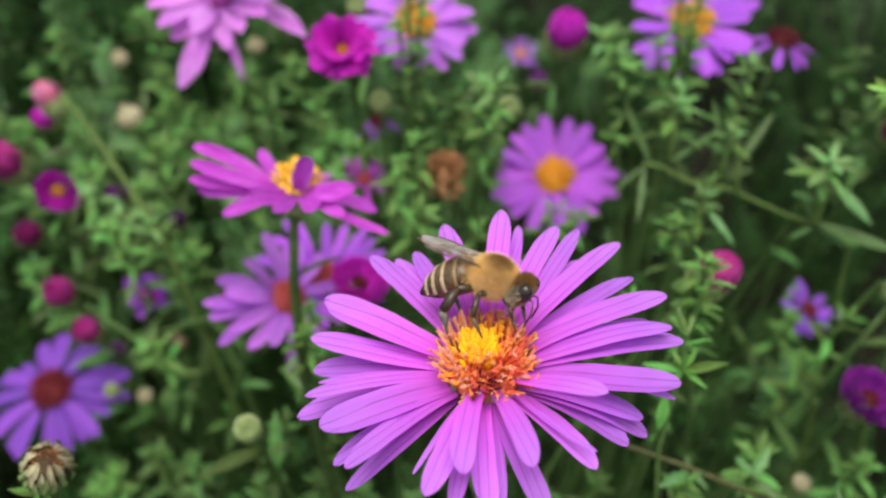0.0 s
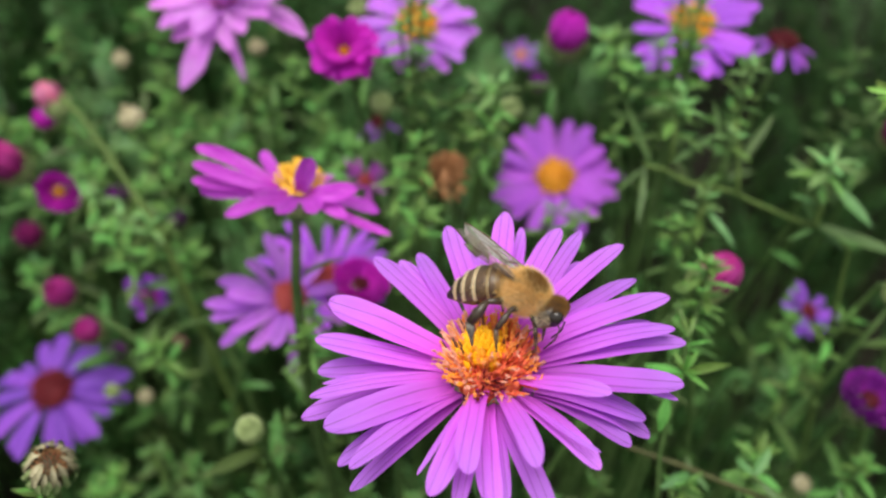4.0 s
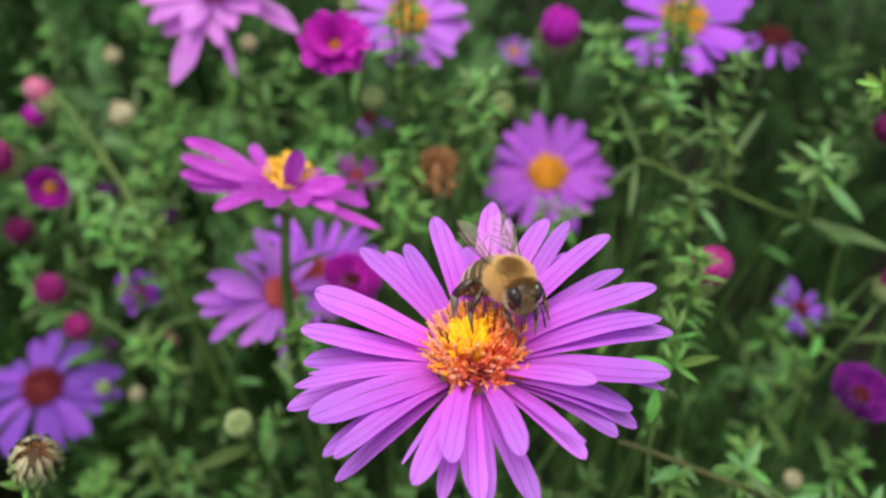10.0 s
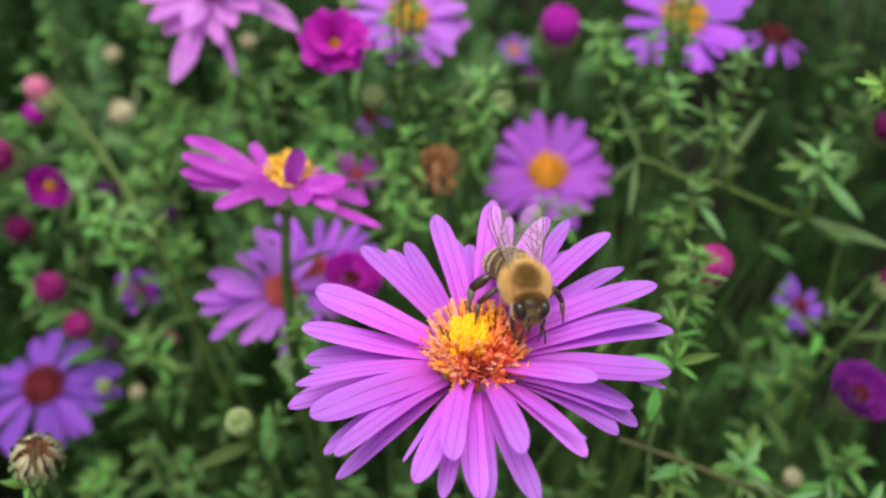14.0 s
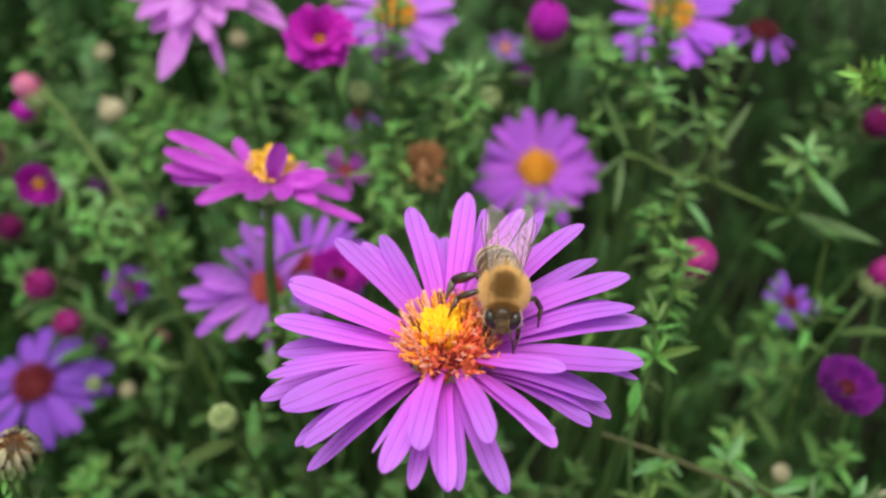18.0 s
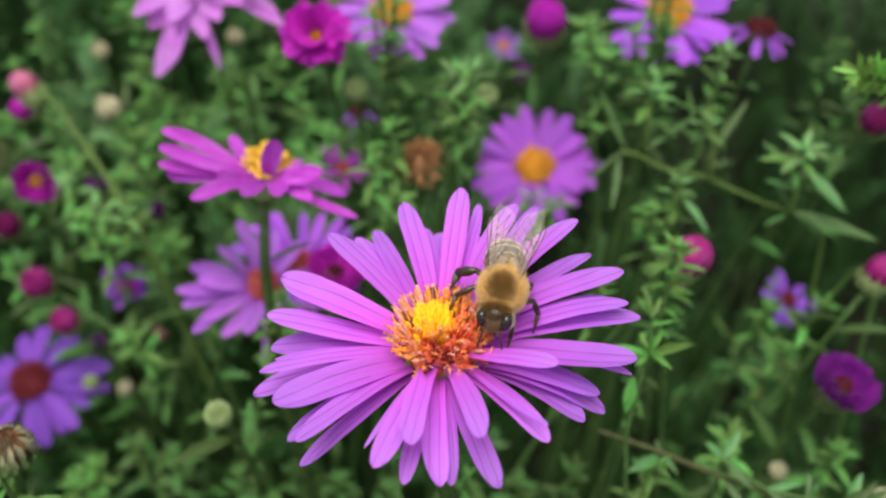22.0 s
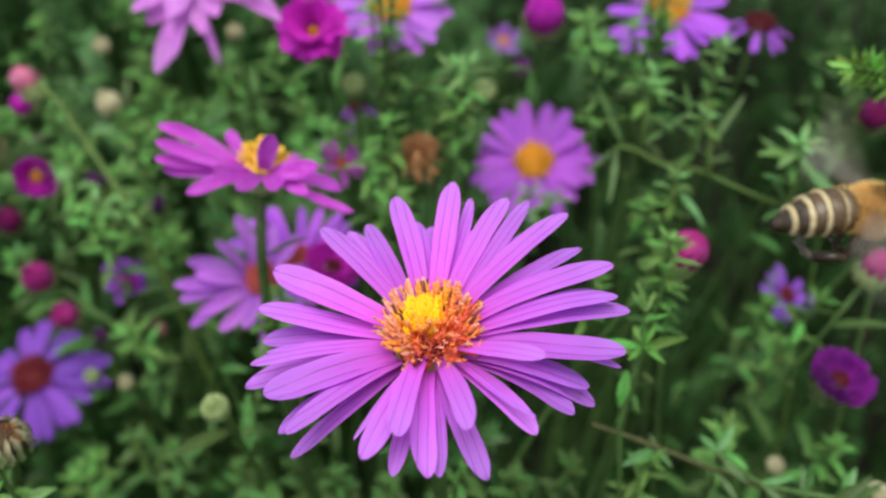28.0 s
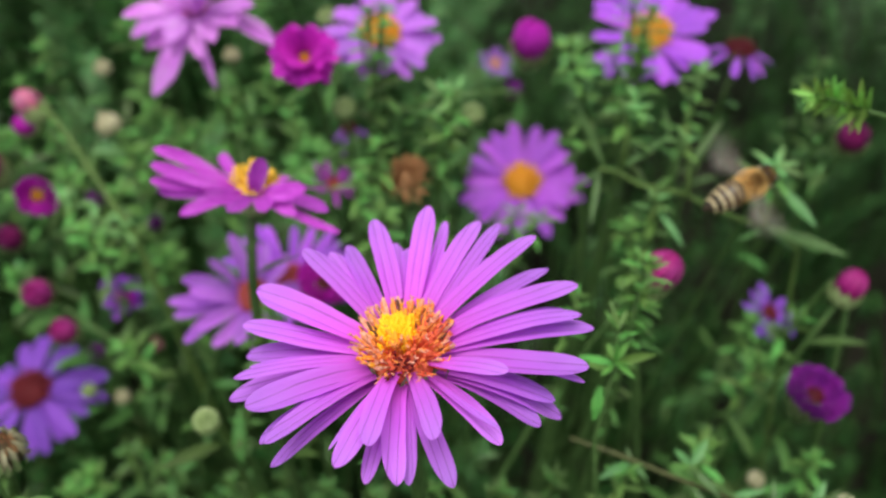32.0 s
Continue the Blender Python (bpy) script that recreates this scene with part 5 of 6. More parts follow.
sprig((0.0087, 0.1382, 0.3803), (-0.1, 0.1, 0.99), 5.2, n=9, length=10, seed=333, lighter=True)
sprig((0.0103, 0.1333, 0.3747), (0.2, 0.0, 0.98), 4.8, n=8, length=10, seed=334)
near_shoot = branch([(0.0351, 0.0765, 0.3794), (0.0365, 0.0748, 0.376), (0.0364, 0.0719, 0.3711), (0.0351, 0.0691, 0.3663), (0.0337, 0.0654, 0.3605)], 0.4, label="fresh aster shoot with a star of small leaves")
clothe(near_shoot, (((0.0361, 0.0705, 0.3725), (0.041, 0.0685, 0.3773), 1.9), ((0.0361, 0.0705, 0.3725), (0.0378, 0.0651, 0.3749), 1.2), ((0.0359, 0.0707, 0.3728), (0.0378, 0.0722, 0.3755), 1.2), ((0.0342, 0.0698, 0.3681), (0.0331, 0.0661, 0.364), 2.4), ((0.0357, 0.0704, 0.3724), (0.0307, 0.0735, 0.371), 1.7), ((0.0363, 0.0741, 0.3767), (0.035, 0.077, 0.3795), 1.2), ((0.0362, 0.0731, 0.3755), (0.0391, 0.0718, 0.3781), 0.7), ((0.0363, 0.0739, 0.3764), (0.0379, 0.0767, 0.3776), 1.0)), LEAF_FRESH)
clothe(near_shoot, (((0.0357, 0.0707, 0.3728), (0.0349, 0.0741, 0.3731), 1.2), ((0.0357, 0.0704, 0.3724), (0.0329, 0.0667, 0.3737), 1.2), ((0.0359, 0.0705, 0.3725), (0.0351, 0.0653, 0.3767), 0.9), ((0.0358, 0.0706, 0.3727), (0.0357, 0.0695, 0.377), 0.9), ((0.0358, 0.0706, 0.3727), (0.0337, 0.0684, 0.3773), 0.8), ((0.0359, 0.0706, 0.3726), (0.0375, 0.0687, 0.3745), 0.9), ((0.035, 0.0699, 0.3718), (0.0319, 0.0719, 0.3706), 1.4), ((0.0362, 0.0739, 0.3764), (0.0347, 0.0773, 0.3769), 0.9)), LEAF_FRESH)
branch([(-0.0935, 0.1639, 0.3612), (-0.0889, 0.1612, 0.3581), (-0.083, 0.1561, 0.3522), (-0.0748, 0.1479, 0.3441), (-0.0681, 0.1413, 0.3381)], 0.95, bark=STEM_PALE, label="long pale green aster stem leaning through the bed")
low_shoot = branch([(0.0514, 0.0689, 0.3495), (0.0541, 0.067, 0.348), (0.0584, 0.065, 0.3465), (0.0644, 0.0639, 0.3458), (0.0704, 0.0631, 0.3456), (0.076, 0.0624, 0.3463)], 0.45, label="leafy green aster branch lying low across the bed")
clothe(low_shoot, (((0.0418, 0.07, 0.3479), (0.0365, 0.0675, 0.3481), 2.4), ((0.0422, 0.0703, 0.3482), (0.0416, 0.0726, 0.3493), 1.0), ((0.0425, 0.0702, 0.348), (0.0445, 0.067, 0.3474), 1.3), ((0.0521, 0.0683, 0.3488), (0.0557, 0.064, 0.3484), 1.9), ((0.0518, 0.0664, 0.3466), (0.0545, 0.062, 0.3461), 1.7), ((0.0514, 0.0687, 0.3493), (0.0552, 0.073, 0.3511), 2.4), ((0.0514, 0.0689, 0.3495), (0.0495, 0.072, 0.3499), 1.8), ((0.058, 0.0651, 0.3466), (0.0635, 0.0651, 0.348), 1.6), ((0.0646, 0.0641, 0.3461), (0.0655, 0.0679, 0.3481), 1.4), ((0.0652, 0.0643, 0.3464), (0.0658, 0.0648, 0.3492), 1.4), ((0.0584, 0.065, 0.3465), (0.0609, 0.0614, 0.3469), 1.9), ((0.0704, 0.0631, 0.3456), (0.0741, 0.0676, 0.3476), 2.2), ((0.0713, 0.0631, 0.3456), (0.0764, 0.066, 0.3473), 1.8), ((0.0695, 0.0632, 0.3458), (0.0721, 0.063, 0.35), 1.8), ((0.0725, 0.0625, 0.3464), (0.0756, 0.0633, 0.3504), 1.6)), LEAF_DUSTY)
low_blade = branch([(-0.0502, 0.0523, 0.3593), (-0.0508, 0.05, 0.3566)], 0.4, label="aster shoot with one broad pale leaf")
clothe(low_blade, (((-0.0504, 0.0524, 0.3594), (-0.0439, 0.0529, 0.3629), 2.3),), LEAF_TIP)
greenbud("small straw-coloured fading aster bud", (0.076, 0.0634, 0.3475), (-0.2, -0.3, 0.93), 1.9, cream=True, seed=62)
branch([(0.0318, 0.0726, 0.3512), (0.0401, 0.0709, 0.3491), (0.0512, 0.0682, 0.3458), (0.0605, 0.0661, 0.3433)], 0.5, bark=STEM_BROWN)
branch([(-0.1016, 0.1442, 0.3133), (-0.0933, 0.1419, 0.3105), (-0.0811, 0.1366, 0.3043), (-0.0585, 0.1375, 0.3126)], 0.7)
branch([(0.0858, 0.1154, 0.3235), (0.0896, 0.1180, 0.3340), (0.0937, 0.1179, 0.3462), (0.0944, 0.1114, 0.3492)], 0.7)


# ---------------------------------------------------------------- the honey bee (y ahead, z up, around its thorax)
BMM = 1.08 * MM
bee = thing("honey_bee", Matrix.Identity(4), "furry golden-brown honey bee with a striped abdomen", "bee")


def fur(name, samples, length, rng, lie=(0, -0.5, 0.1), width=0.05):
    """Hairs as slim blades, from points and the ways they grow."""
    verts, faces = [], []
    for p, d in samples:
        d = (d + Vector(lie) * rng.uniform(0.3, 1.0) + Vector((rng.gauss(0, 0.30), rng.gauss(0, 0.30), rng.gauss(0, 0.30)))).normalized()
        s = d.orthogonal().normalized()
        s = Matrix.Rotation(rng.uniform(0, 6.28), 3, d) @ s
        tip = p + d * length * rng.uniform(0.5, 1.2)
        o = len(verts)
        verts += [p - s * width * BMM * 0.5, p + s * width * BMM * 0.5, tip]
        faces.append((o, o + 1, o + 2))
    return mesh(name, verts, faces, smooth=False)


def on_egg(radii, count, rng, keep=None):
    out = []
    while len(out) < count:
        d = Vector((rng.gauss(0, 1), rng.gauss(0, 1), rng.gauss(0, 1))).normalized()
        if keep and not keep(d):
            continue
        p = Vector((d.x * radii[0], d.y * radii[1], d.z * radii[2]))
        n = Vector((d.x / radii[0], d.y / radii[1], d.z / radii[2])).normalized()
        out.append((p, n))
    return out


def abdomen_at(s):
    """Centre and half-axes of the abdomen at s from 0 (waist) to 1 (tip)."""
    y = -1.5 - 6.5 * s
    z = 0.15 - 1.25 * s * s
    w = 1.93 * math.sin(math.pi * min(1, 0.10 + 0.90 * (s ** 0.66) * 0.96)) ** 0.55 if s < 0.995 else 0.25
    w = max(w * (1 - 0.42 * max(0.0, (s - 0.62) / 0.38) ** 1.6), 0.12)
    return Vector((0, y, z)) * BMM, w * BMM, w * 0.92 * BMM


def ring_mesh(name, s0, s1, grow0=1.0, grow1=1.0, steps=5, sides=28, saddle=False):
    verts, faces = [], []
    for i in range(steps + 1):
        f = i / steps
        c, a, b = abdomen_at(s0 + (s1 - s0) * f)
        g = grow0 + (grow1 - grow0) * f
        for k in range(sides):
            t = -0.45 + (math.pi + 0.9) * k / (sides - 1) if saddle else 2 * math.pi * k / sides
            verts.append(c + Vector((a * g * math.cos(t), 0, b * g * math.sin(t))))
    for i in range(steps):
        for k in range(sides - 1 if saddle else sides):
            p, q = i * sides + k, i * sides + (k + 1) % sides
            faces.append((p, p + sides, q + sides, q))
    if not saddle:
        faces.append(tuple(range(sides)))
        faces.append(tuple(reversed(range(steps * sides, (steps + 1) * sides))))
    return mesh(name, verts, faces)


def build_bee():
    rng = random.Random(77)
    TH = (2.05 * BMM, 2.15 * BMM, 1.85 * BMM)
    thorax = part("thorax", blob("thorax", TH, 12, 18), UNDERFUR, bee)
    shield = lambda d: d.z > 0.5 and (d.x / 0.66) ** 2 + ((d.y - 0.34) / 0.68) ** 2 < rng.uniform(0.15, 1.25)
    part("back_fur", fur("back_fur", on_egg(TH, 6500, rng, shield), 0.34 * BMM, rng, lie=(0, -1.2, 0), width=0.020), FUR_BROWN, thorax, label="short brown fur on the back")
    flank = on_egg(TH, 30000, rng, lambda d: not shield(d))
    part("fur", fur("fur", flank, 0.62 * BMM, rng, width=0.015), FUR_GOLD, thorax, label="golden fur on the thorax")
    collar = on_egg(TH, 5500, rng, lambda d: -0.8 < d.z < 0.42 and abs(d.x) > 0.40)
    part("collar_fur", fur("collar_fur", collar, 0.56 * BMM, rng, width=0.016), FUR_PALE, thorax, label="pale buff fur on the flanks")
    # head
    hd = Matrix.Translation((0, 2.78 * BMM, -0.68 * BMM)) @ Matrix.Rotation(radians(-24), 4, "X")
    HR = (1.66 * BMM, 1.10 * BMM, 1.62 * BMM)
    head = part("head", blob("head", HR, 10, 18), CHITIN, bee, hd)
    part("face_fur", fur("face_fur", on_egg(HR, 2200, rng, lambda d: abs(d.x) < 0.60 and d.y > -0.2 and d.z < 0.75), 0.30 * BMM, rng, lie=(0, 0.3, -0.4), width=0.03), FUR_DULL, head)
    part("crown_fur", fur("crown_fur", on_egg(HR, 4200, rng, lambda d: d.z > -0.3 and d.y < 0.55 and abs(d.x) < 0.8), 0.42 * BMM, rng, lie=(0, 0.1, 0.5), width=0.026), FUR_BROWN, head)
    cheeks = on_egg(HR, 1800, rng, lambda d: abs(d.x) > 0.3 and d.y < 0.45 and d.z < 0.35)
    part("cheek_fur", fur("cheek_fur", cheeks, 0.30 * BMM, rng, lie=(0, 0.2, -0.4), width=0.026), FUR_PALE, head)
    for sx in (-1, 1):
        e = blob("eye", (0.66 * BMM, 0.80 * BMM, 1.12 * BMM), 12, 16)
        part("eye", e, EYE, head, Matrix.Translation((sx * 0.93 * BMM, 0.40 * BMM, 0.42 * BMM)) @ Matrix.Rotation(radians(sx * 16), 4, "Y"), "glossy black compound eye")
        pts = [(sx * 0.35 * BMM, 0.7 * BMM, 0.1 * BMM), (sx * 0.7 * BMM, 1.6 * BMM, 0.35 * BMM), (sx * 1.0 * BMM, 2.2 * BMM, -0.5 * BMM), (sx * 1.15 * BMM, 2.5 * BMM, -1.9 * BMM)]
        part("antenna", tube("antenna", pts, [0.10 * BMM, 0.09 * BMM, 0.095 * BMM, 0.085 * BMM], 6), CHITIN, head, None, "thin bent black antenna")
        part("mandible", joined("mandible", [spike((sx * 0.4 * BMM, 0.4 * BMM, -1.3 * BMM), (sx * 0.08 * BMM, 0.7 * BMM, -1.85 * BMM), 0.22 * BMM, 0.10 * BMM)]), CHITIN_BROWN, head)
    part("tongue", tube("tongue", [(0, 0.55 * BMM, -1.4 * BMM), (0, 0.8 * BMM, -2.2 * BMM), (0, 0.7 * BMM, -3.0 * BMM)], [0.16 * BMM, 0.12 * BMM, 0.05 * BMM], 6), CHITIN_BROWN, head)
    # abdomen: dark plates with pale bands
    core = part("abdomen", ring_mesh("abdomen", 0.0, 1.0, 0.93, 0.93, 16), CHITIN, bee)
    cuts = ((0.00, 0.05, 0.21), (0.21, 0.255, 0.41), (0.41, 0.468, 0.59), (0.59, 0.650, 0.76), (0.76, 0.815, 0.91))
    for k, (a, b, c) in enumerate(cuts):
        part("band", ring_mesh("band", a, b, 0.985, 1.0, 3, saddle=True), BAND if k > 0 else BROWN_BAND, core, None, "pale cream hair band" if k > 0 else "dull tan hair band")
        part("plate", ring_mesh("plate", b, c, 1.0, 1.035, 5), CHITIN_BROWN if k < 3 else CHITIN, core, None, "dark brown plate")
        hairs = []
        for _ in range(1000):
            s = rng.uniform(a, b)
            t = rng.uniform(-0.5, math.pi + 0.5)
            cc, wa, wb = abdomen_at(s)
            d = Vector((math.cos(t), 0.0, math.sin(t)))
            hairs.append((cc + Vector((wa * d.x, 0, wb * d.z)), d))
        part("band_fur", fur("band_fur", hairs, 0.24 * BMM, rng, lie=(0, -1.9, 0), width=0.030), FUR_PALE if k > 1 else FUR_DULL, core)
    down = []
    for _ in range(700):
        s, t = rng.uniform(0.03, 0.80), rng.uniform(-0.6, math.pi + 0.6)
        cc, wa, wb = abdomen_at(s)
        d = Vector((math.cos(t), 0.0, math.sin(t)))
        down.append((cc + Vector((wa * d.x, 0, wb * d.z)), d))
    part("down", fur("down", down, 0.34 * BMM, rng, lie=(0, -1.7, 0), width=0.018), FUR_DULL, core, None, "thin tan down")
    part("tail_plate", ring_mesh("tail_plate", 0.91, 1.0, 1.0, 0.9, 6), CHITIN, core, None, "dark pointed tail plate")
    waist = []
    for _ in range(700):
        s, t = rng.uniform(0.0, 0.12), rng.uniform(0, 6.28)
        cc, wa, wb = abdomen_at(s)
        d = Vector((math.cos(t), 0.2, math.sin(t)))
        waist.append((cc + Vector((wa * d.x, 0, wb * d.z)), d))
    part("waist_fur", fur("waist_fur", waist, 0.6 * BMM, rng, lie=(0, -0.8, 0)), FUR_GOLD, core)
    # legs: a thigh that carries shin and foot
    legs = []
    plans = {
        "fore": ((0.8, 1.2, -1.2), (1.5, 2.2, -2.0), (1.3, 2.7, -3.3), (1.0, 3.1, -4.6), 0.22, 0.22),
        "mid": ((1.0, 0.1, -1.3), (2.9, -0.2, -0.9), (3.8, -0.5, -2.8), (3.8, 0.4, -4.7), 0.27, 0.31),
        "hind": ((0.9, -1.0, -1.2), (2.9, -2.3, -0.8), (3.8, -3.2, -2.9), (3.7, -2.6, -5.0), 0.31, 0.53),
    }
    for sx in (-1, 1):
        for kind, (a, b, c, d, r0, r1) in plans.items():
            a, b, c, d = (Vector((sx * q[0], q[1], q[2])) * BMM for q in (a, b, c, d))
            hip = Matrix.Translation(a)
            thigh = part("leg", tube("thigh", [(0, 0, 0), (b - a) * 0.5 + Vector((0, 0, 0.1 * BMM)), b - a], [r0 * BMM, r0 * 1.25 * BMM, r0 * 0.8 * BMM], 8), CHITIN, bee, hip, "dark hairy leg")
            part("shin", tube("shin", [b - a, (b + c) / 2 - a, c - a], [r0 * 0.8 * BMM, r1 * BMM, r1 * 0.85 * BMM], 8), CHITIN, thigh)
            part("foot", tube("foot", [c - a, c.lerp(d, 0.35) - a, c.lerp(d, 0.7) - a, d - a], [r1 * 0.8 * BMM, r1 * 0.75 * BMM, r1 * 0.35 * BMM, r1 * 0.22 * BMM], 7), FOOT if kind == "hind" else CHITIN_BROWN, thigh)
            hairs = []
            for _ in range(90):
                f = rng.random()
                p = (b.lerp(c, f) if rng.random() < 0.6 else a.lerp(b, f)) - a
                hairs.append((p, Vector((rng.gauss(0, 1), rng.gauss(0, 1), rng.gauss(0, 1))).normalized()))
            part("leg_hair", fur("leg_hair", hairs, 0.5 * BMM, rng, lie=(0, 0, -0.6), width=0.04), FUR_GOLD, thigh)
            legs.append((thigh, sx, kind))
    # wings: a membrane with brown veins; each points ahead along its own y
    wings = []
    for sx in (-1, 1):
        for kind, long, wide in (("fore_wing", 8.0, 2.8), ("hind_wing", 5.8, 1.9)):
            verts, faces, ny, nx = [], [], 14, 4
            for j in range(ny + 1):
                s = j / ny
                w = wide * (0.10 + 0.90 * math.sin(math.pi * min(1, s * 0.86 + 0.02)) ** 0.75 * (0.55 + 0.45 * s)) if s < 0.999 else 0.1
                if s > 0.82:
                    w *= math.sqrt(max(0.02, 1 - ((s - 0.82) / 0.182) ** 2))
                for i in range(nx + 1):
                    u = i / nx
                    x = (u * w - 0.18 * w) * sx
                    verts.append(Vector((x, s * long, 0.10 * math.sin(s * 9 + u * 4) * u)) * BMM)
            for j in range(ny):
                for i in range(nx):
                    q = j * (nx + 1) + i
                    faces.append((q, q + 1, q + nx + 2, q + nx + 1))
            wing = part(kind, mesh(kind, verts, faces), WING, bee, None, "clear membrane wing with brown veins")
            lines = [[verts[j * (nx + 1)] for j in range(ny + 1)], [verts[j * (nx + 1) + 1] for j in range(0, 13)], [verts[j * (nx + 1) + 2] for j in range(0, 11)]]
            lines += [[verts[3 * (nx + 1) + 1], verts[6 * (nx + 1) + 3]], [verts[6 * (nx + 1) + 1], verts[9 * (nx + 1) + 4]], [verts[7 * (nx + 1)], verts[10 * (nx + 1) + 3]], [verts[4 * (nx + 1) + 2], verts[8 * (nx + 1) + 4]], [verts[9 * (nx + 1) + 1], verts[12 * (nx + 1) + 3]], [verts[8 * (nx + 1) + 2], verts[8 * (nx + 1) + 1]]]
            pieces = []
            for li, line in enumerate(lines):
                for p, q in zip(line, line[1:]):
                    r = (0.055 if li == 0 else 0.034) * BMM
                    pieces.append(spike(p, q, r, r * 0.95, 4))
            part("vein", joined("vein", pieces), CHITIN_BROWN, wing)
            wings.append((wing, sx, kind))
    return legs, wings, core, head


LEGS, WINGS, ABDOMEN, HEAD = build_bee()


# ---------------------------------------------------------------- what moves
TAKE_OFF = 23.85


def wing_pose(sx, kind, sweep, flap, raise_by=0.0):
    """sweep: degrees from straight back towards the side; flap: up or down about the body's axis."""
    y = 0.1 if kind == "fore_wing" else -0.7
    hinge = Matrix.Translation(Vector((sx * 1.25, y, 1.15)) * BMM)
    turn = Matrix.Rotation(radians(-sx * flap), 4, "Y") @ Matrix.Rotation(radians(sx * sweep), 4, "Z") @ Matrix.Rotation(math.pi, 4, "Z")
    return hinge @ turn @ Matrix.Rotation(radians(raise_by), 4, "X")


def motions():
    rows = [
        (0, 0.00678, 0.05450, 0.40538, 8.2, -20.3, -115.4),
        (1, 0.00820, 0.05447, 0.40683, 5.4, -22.2, -97.7),
        (2, 0.00962, 0.05141, 0.40675, -16.4, -22.3, -96.1),
        (3, 0.00941, 0.05183, 0.40594, -7.5, -17.7, -114.3),
        (6, 0.00931, 0.05202, 0.40618, -5.2, -17.4, -116.8),
        (7, 0.00878, 0.05398, 0.40503, 1.0, -8.8, -133.4),
        (8, 0.00910, 0.05383, 0.40537, 17.3, -2.9, -150.8),
        (9, 0.00942, 0.05327, 0.40475, 15.5, -0.7, -163.7),
        (10, 0.00943, 0.05347, 0.40471, 20.9, -1.1, -160.4),
        (11, 0.01068, 0.05283, 0.40473, 9.2, -0.1, -157.3),
        (12, 0.01071, 0.05257, 0.40404, 7.0, -0.0, -158.9),
        (13, 0.01080, 0.05281, 0.40414, 2.7, 1.0, -174.1),
        (14, 0.01084, 0.05282, 0.40441, 4.4, 0.9, -174.5),
        (17, 0.01243, 0.05287, 0.40413, 5.8, 0.7, -176.0),
        (18, 0.01174, 0.05198, 0.40309, -1.8, 0.1, 175.1),
        (19, 0.01204, 0.05184, 0.40304, -2.6, -0.0, 174.4),
        (20, 0.01224, 0.05195, 0.40320, -2.0, -0.0, 174.1),
        (21, 0.01209, 0.05179, 0.40249, -7.1, -0.4, 169.4),
        (22, 0.01229, 0.05199, 0.40249, -6.4, -0.6, 165.6),
        (23, 0.01287, 0.05355, 0.40444, 1.1, 0.5, -177.1),
        (23.3, 0.01256, 0.05413, 0.40511, 8.3, 0.1, -171.9),
        (23.6, 0.01225, 0.05452, 0.40546, 8.7, 0.2, -173.9),
        (23.9, 0.01185, 0.05457, 0.40517, 1.7, 4.8, -163.1),
        (24.1, 0.01236, 0.05623, 0.40429, -9.3, 11.2, -160.6),
        (24.3, 0.01264, 0.05637, 0.40410, -15.6, 7.9, -168.6),
        (24.5, 0.01298, 0.05710, 0.40508, -8.1, -0.6, 179.0),
        (24.7, 0.01328, 0.05658, 0.40737, -12.3, -0.6, 179.3),
        (24.9, 0.01582, 0.05594, 0.41059, -17.3, 6.8, -169.6),
        (25, 0.01772, 0.05509, 0.41269, -20.9, 9.2, -165.9),
        (25.1, 0.01963, 0.05634, 0.41256, -30.9, 10.3, -164.2),
        (25.3, 0.02457, 0.06025, 0.41224, -34.8, 11.3, -162.8),
        (25.5, 0.02953, 0.06230, 0.41198, -34.3, 9.6, -165.5),
        (26.5, 0.03450, 0.04807, 0.42451, -5.7, 10.8, -156.1),
        (27.5, 0.03720, 0.04141, 0.42754, -9.9, 3.7, -91.5),
        (27.7, 0.03944, 0.04429, 0.42221, -9.4, 3.7, -91.1),
        (27.9, 0.04303, 0.04880, 0.41623, -5.4, 3.7, -87.3),
        (28, 0.04439, 0.04929, 0.41444, -2.7, 3.7, -84.8),
        (28.2, 0.04668, 0.05342, 0.41369, 14.3, 22.9, -61.7),
        (28.4, 0.04505, 0.05523, 0.41763, 26.3, 31.5, -41.7),
        (28.6, 0.04408, 0.05740, 0.41873, 26.2, 32.8, -41.8),
        (28.8, 0.04459, 0.05990, 0.41675, 15.7, 38.3, -54.9),
        (29, 0.04282, 0.05602, 0.41685, 17.2, 38.6, -55.7),
        (29.3, 0.04315, 0.05656, 0.41199, 20.8, 35.2, -49.7),
        (29.6, 0.04263, 0.05711, 0.41022, 20.5, 32.0, -50.3),
        (30, 0.04412, 0.06048, 0.40584, 14.8, 33.8, -55.3),
        (30.5, 0.04814, 0.06392, 0.40045, 9.1, 36.0, -62.6),
        (31, 0.05684, 0.07595, 0.39357, 12.4, 34.4, -55.9),
        (31.5, 0.05939, 0.09030, 0.38967, 16.8, 34.0, -54.0),
        (32, 0.05928, 0.09578, 0.38754, 16.7, 34.2, -53.6),
    ]
    walk(bee, [(t, pose(*p)) for t, *p in rows])
    for wing, sx, kind in WINGS:
        hind = kind == "hind_wing"
        sweep = 14 if hind else 6
        keys = []
        for k in range(48):
            t = k * 0.5
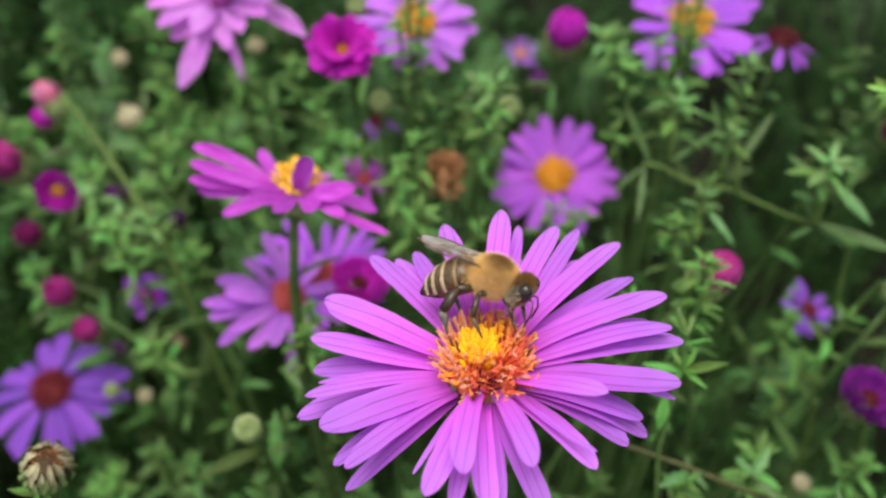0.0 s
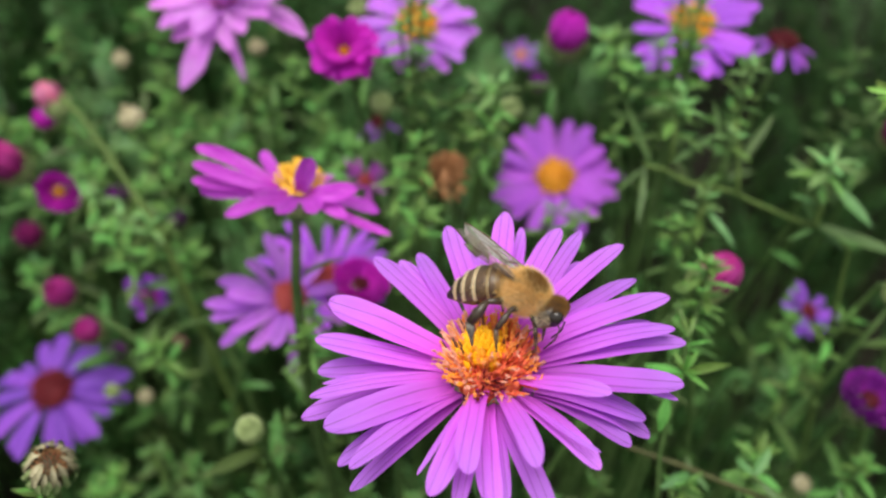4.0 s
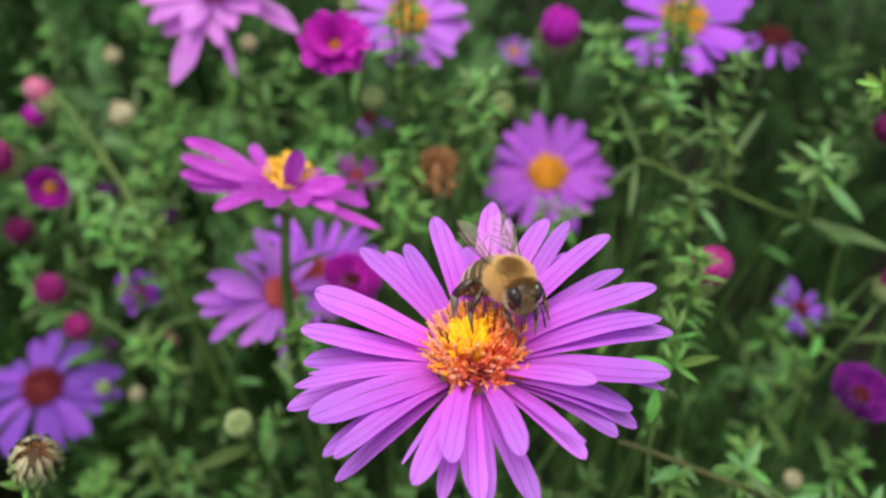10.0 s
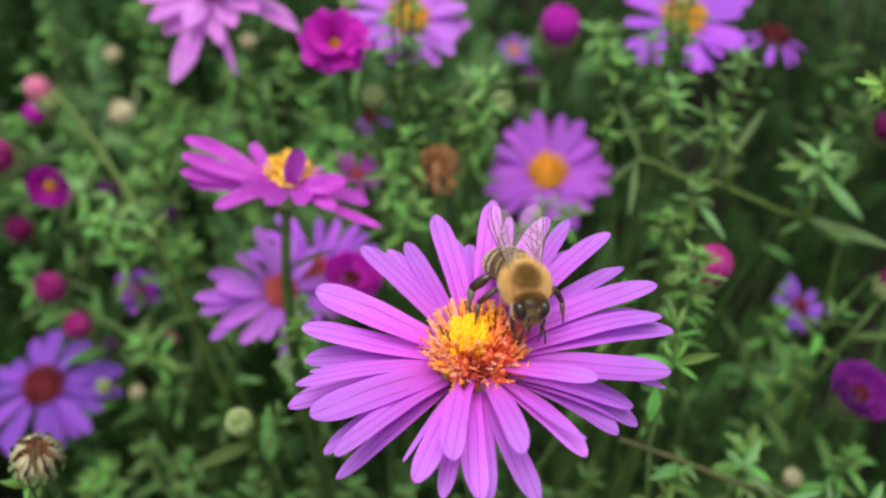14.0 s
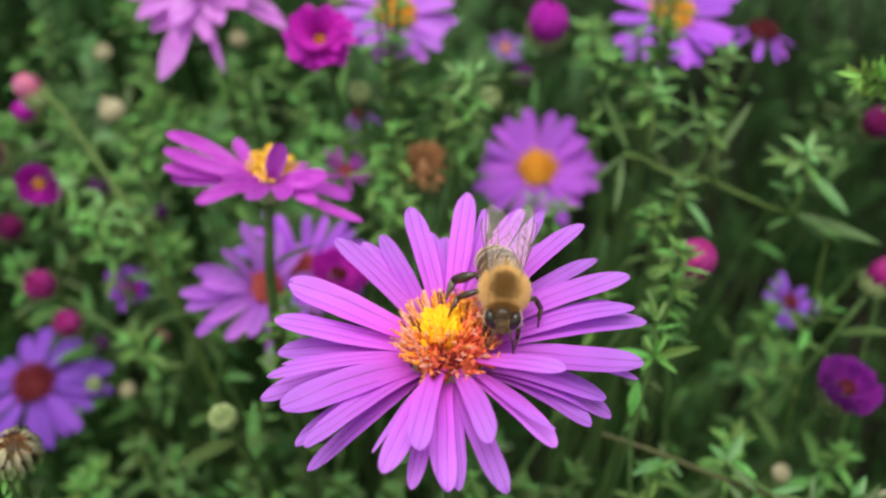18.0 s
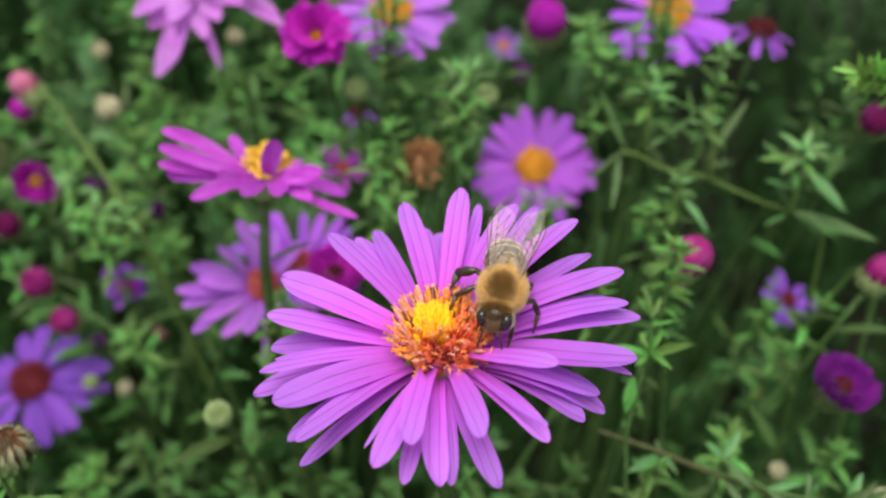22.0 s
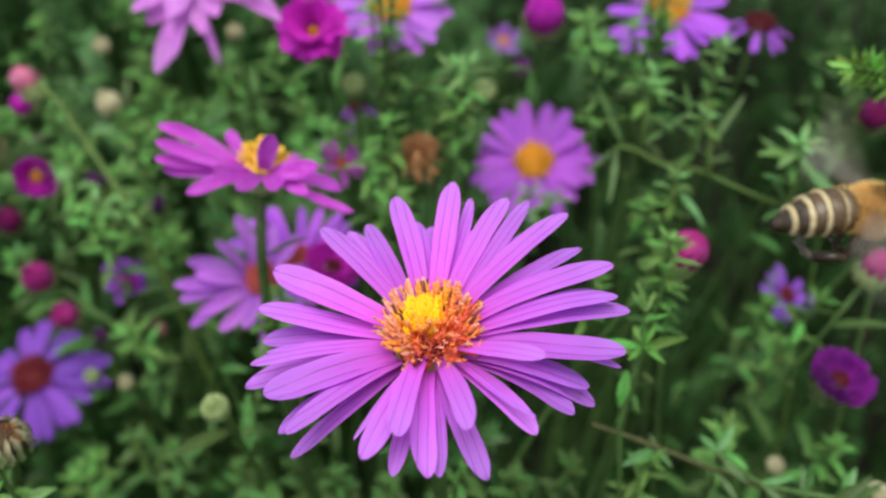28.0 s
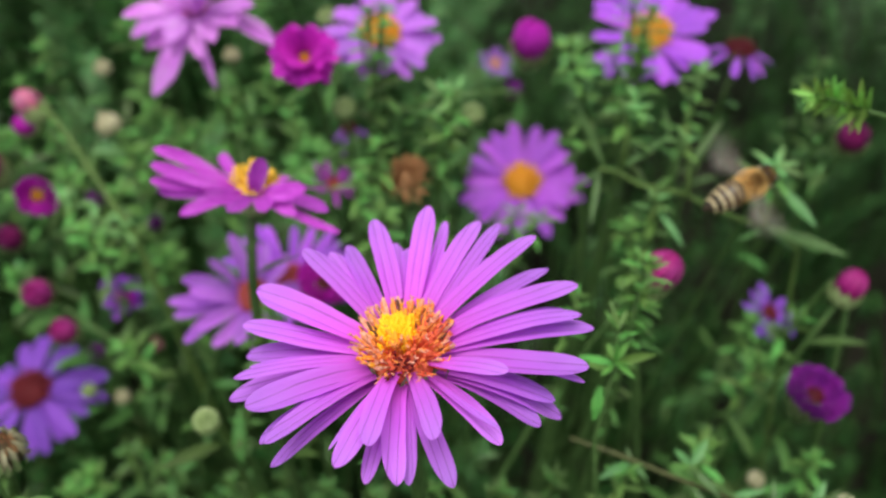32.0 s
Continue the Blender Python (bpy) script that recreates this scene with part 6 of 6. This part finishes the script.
            if t < TAKE_OFF - 0.4:
                keys.append((t, wing_pose(sx, kind, sweep + (2 if sx < 0 else 0) + float(np.interp(t, (0, 6, 9, 13, 23), (-11, -10, 2, 4, 3))) + 2 * math.sin(k * 1.7), 4 + 3 * math.sin(k * 2.3), float(np.interp(t, (0, 2, 6, 9), (11, 14, 16, 20))) + 2 * math.sin(k * 1.1))))
        keys.append((TAKE_OFF - 0.25, wing_pose(sx, kind, 48, 10, 16)))
        first = frame(TAKE_OFF)
        for f in range(first, frame(32.0) + 1):
            up = (0, 84, 0, -78)[(f - 1) % 4]
            keys.append(((f - 1) / FPS, wing_pose(sx, kind, 82 if not hind else 68, up, -4)))
        walk(wing, keys)
    waist = Vector((0, -1.5, 0.15)) * BMM
    bends = [(0, 0, 18), (1, 0, 20), (2, 0, 26), (6, 2, 24), (7, 6, 24), (8, 18, 22), (10, 26, 20), (12, 25, 16), (14, 25, 12), (17, 24, 12), (19, 14, 8), (22, 12, 8), (23.3, 4, 8), (24.3, 0, 5), (32, 0, 5)]
    walk(ABDOMEN, [(t, Matrix.Translation(waist) @ pose(0, 0, 0, down, 0, side) @ Matrix.Translation(-waist)) for t, side, down in bends])
    neck, home = Vector((0, 1.9, -0.2)) * BMM, HEAD.matrix_basis.copy()
    nods = [(0, 12), (1, 12), (2, 14), (6, 12), (8, -6), (14, -10), (22, -8), (24.3, -10), (25.5, -22), (32, -24)]
    walk(HEAD, [(t, Matrix.Translation(neck) @ pose(0, 0, 0, -nod) @ Matrix.Translation(-neck) @ home) for t, nod in nods])
    for n, (leg, sx, kind) in enumerate(LEGS):
        home = leg.matrix_basis.copy()
        tuck = {"fore": 35, "mid": -28, "hind": -38}[kind]
        keys = []
        for k in range(48):
            t = k * 0.5
            if t < TAKE_OFF:
                out = float(np.interp(t, (6.5, 9, 14, 17, 22.6, 23.4), (0.0, 0.5, 0.5, 1.0, 1.0, 0.0))) * (0.0 if kind == "fore" else 0.8 if sx > 0 else -0.9 if kind == "hind" else -0.3)
                spread = Matrix.Rotation(radians(22 * out * sx), 4, "Z") @ Matrix.Rotation(radians(-34 * out * sx), 4, "Y")
                keys.append((t, home @ spread @ Matrix.Rotation(radians(7 * math.sin(k * 1.3 + n * 1.9)), 4, "X") @ Matrix.Rotation(radians(6 * math.sin(k * 0.9 + n)), 4, "Y")))
        fold = Matrix.Rotation(radians(84 * sx if kind != "fore" else 20 * sx), 4, "Y")
        keys.append((TAKE_OFF + 0.3, home @ Matrix.Rotation(radians(tuck * 0.6), 4, "X")))
        half = Matrix.Rotation(radians(18 * sx if kind != "fore" else 0), 4, "Y")
        keys.append((TAKE_OFF + 1.6, home @ half @ Matrix.Rotation(radians(tuck * 0.7), 4, "X")))
        keys.append((TAKE_OFF + 3.0, home @ fold @ Matrix.Rotation(radians(tuck), 4, "X")))
        keys.append((32.0, home @ fold @ Matrix.Rotation(radians(tuck * 0.85), 4, "X")))
        walk(leg, keys)


motions()
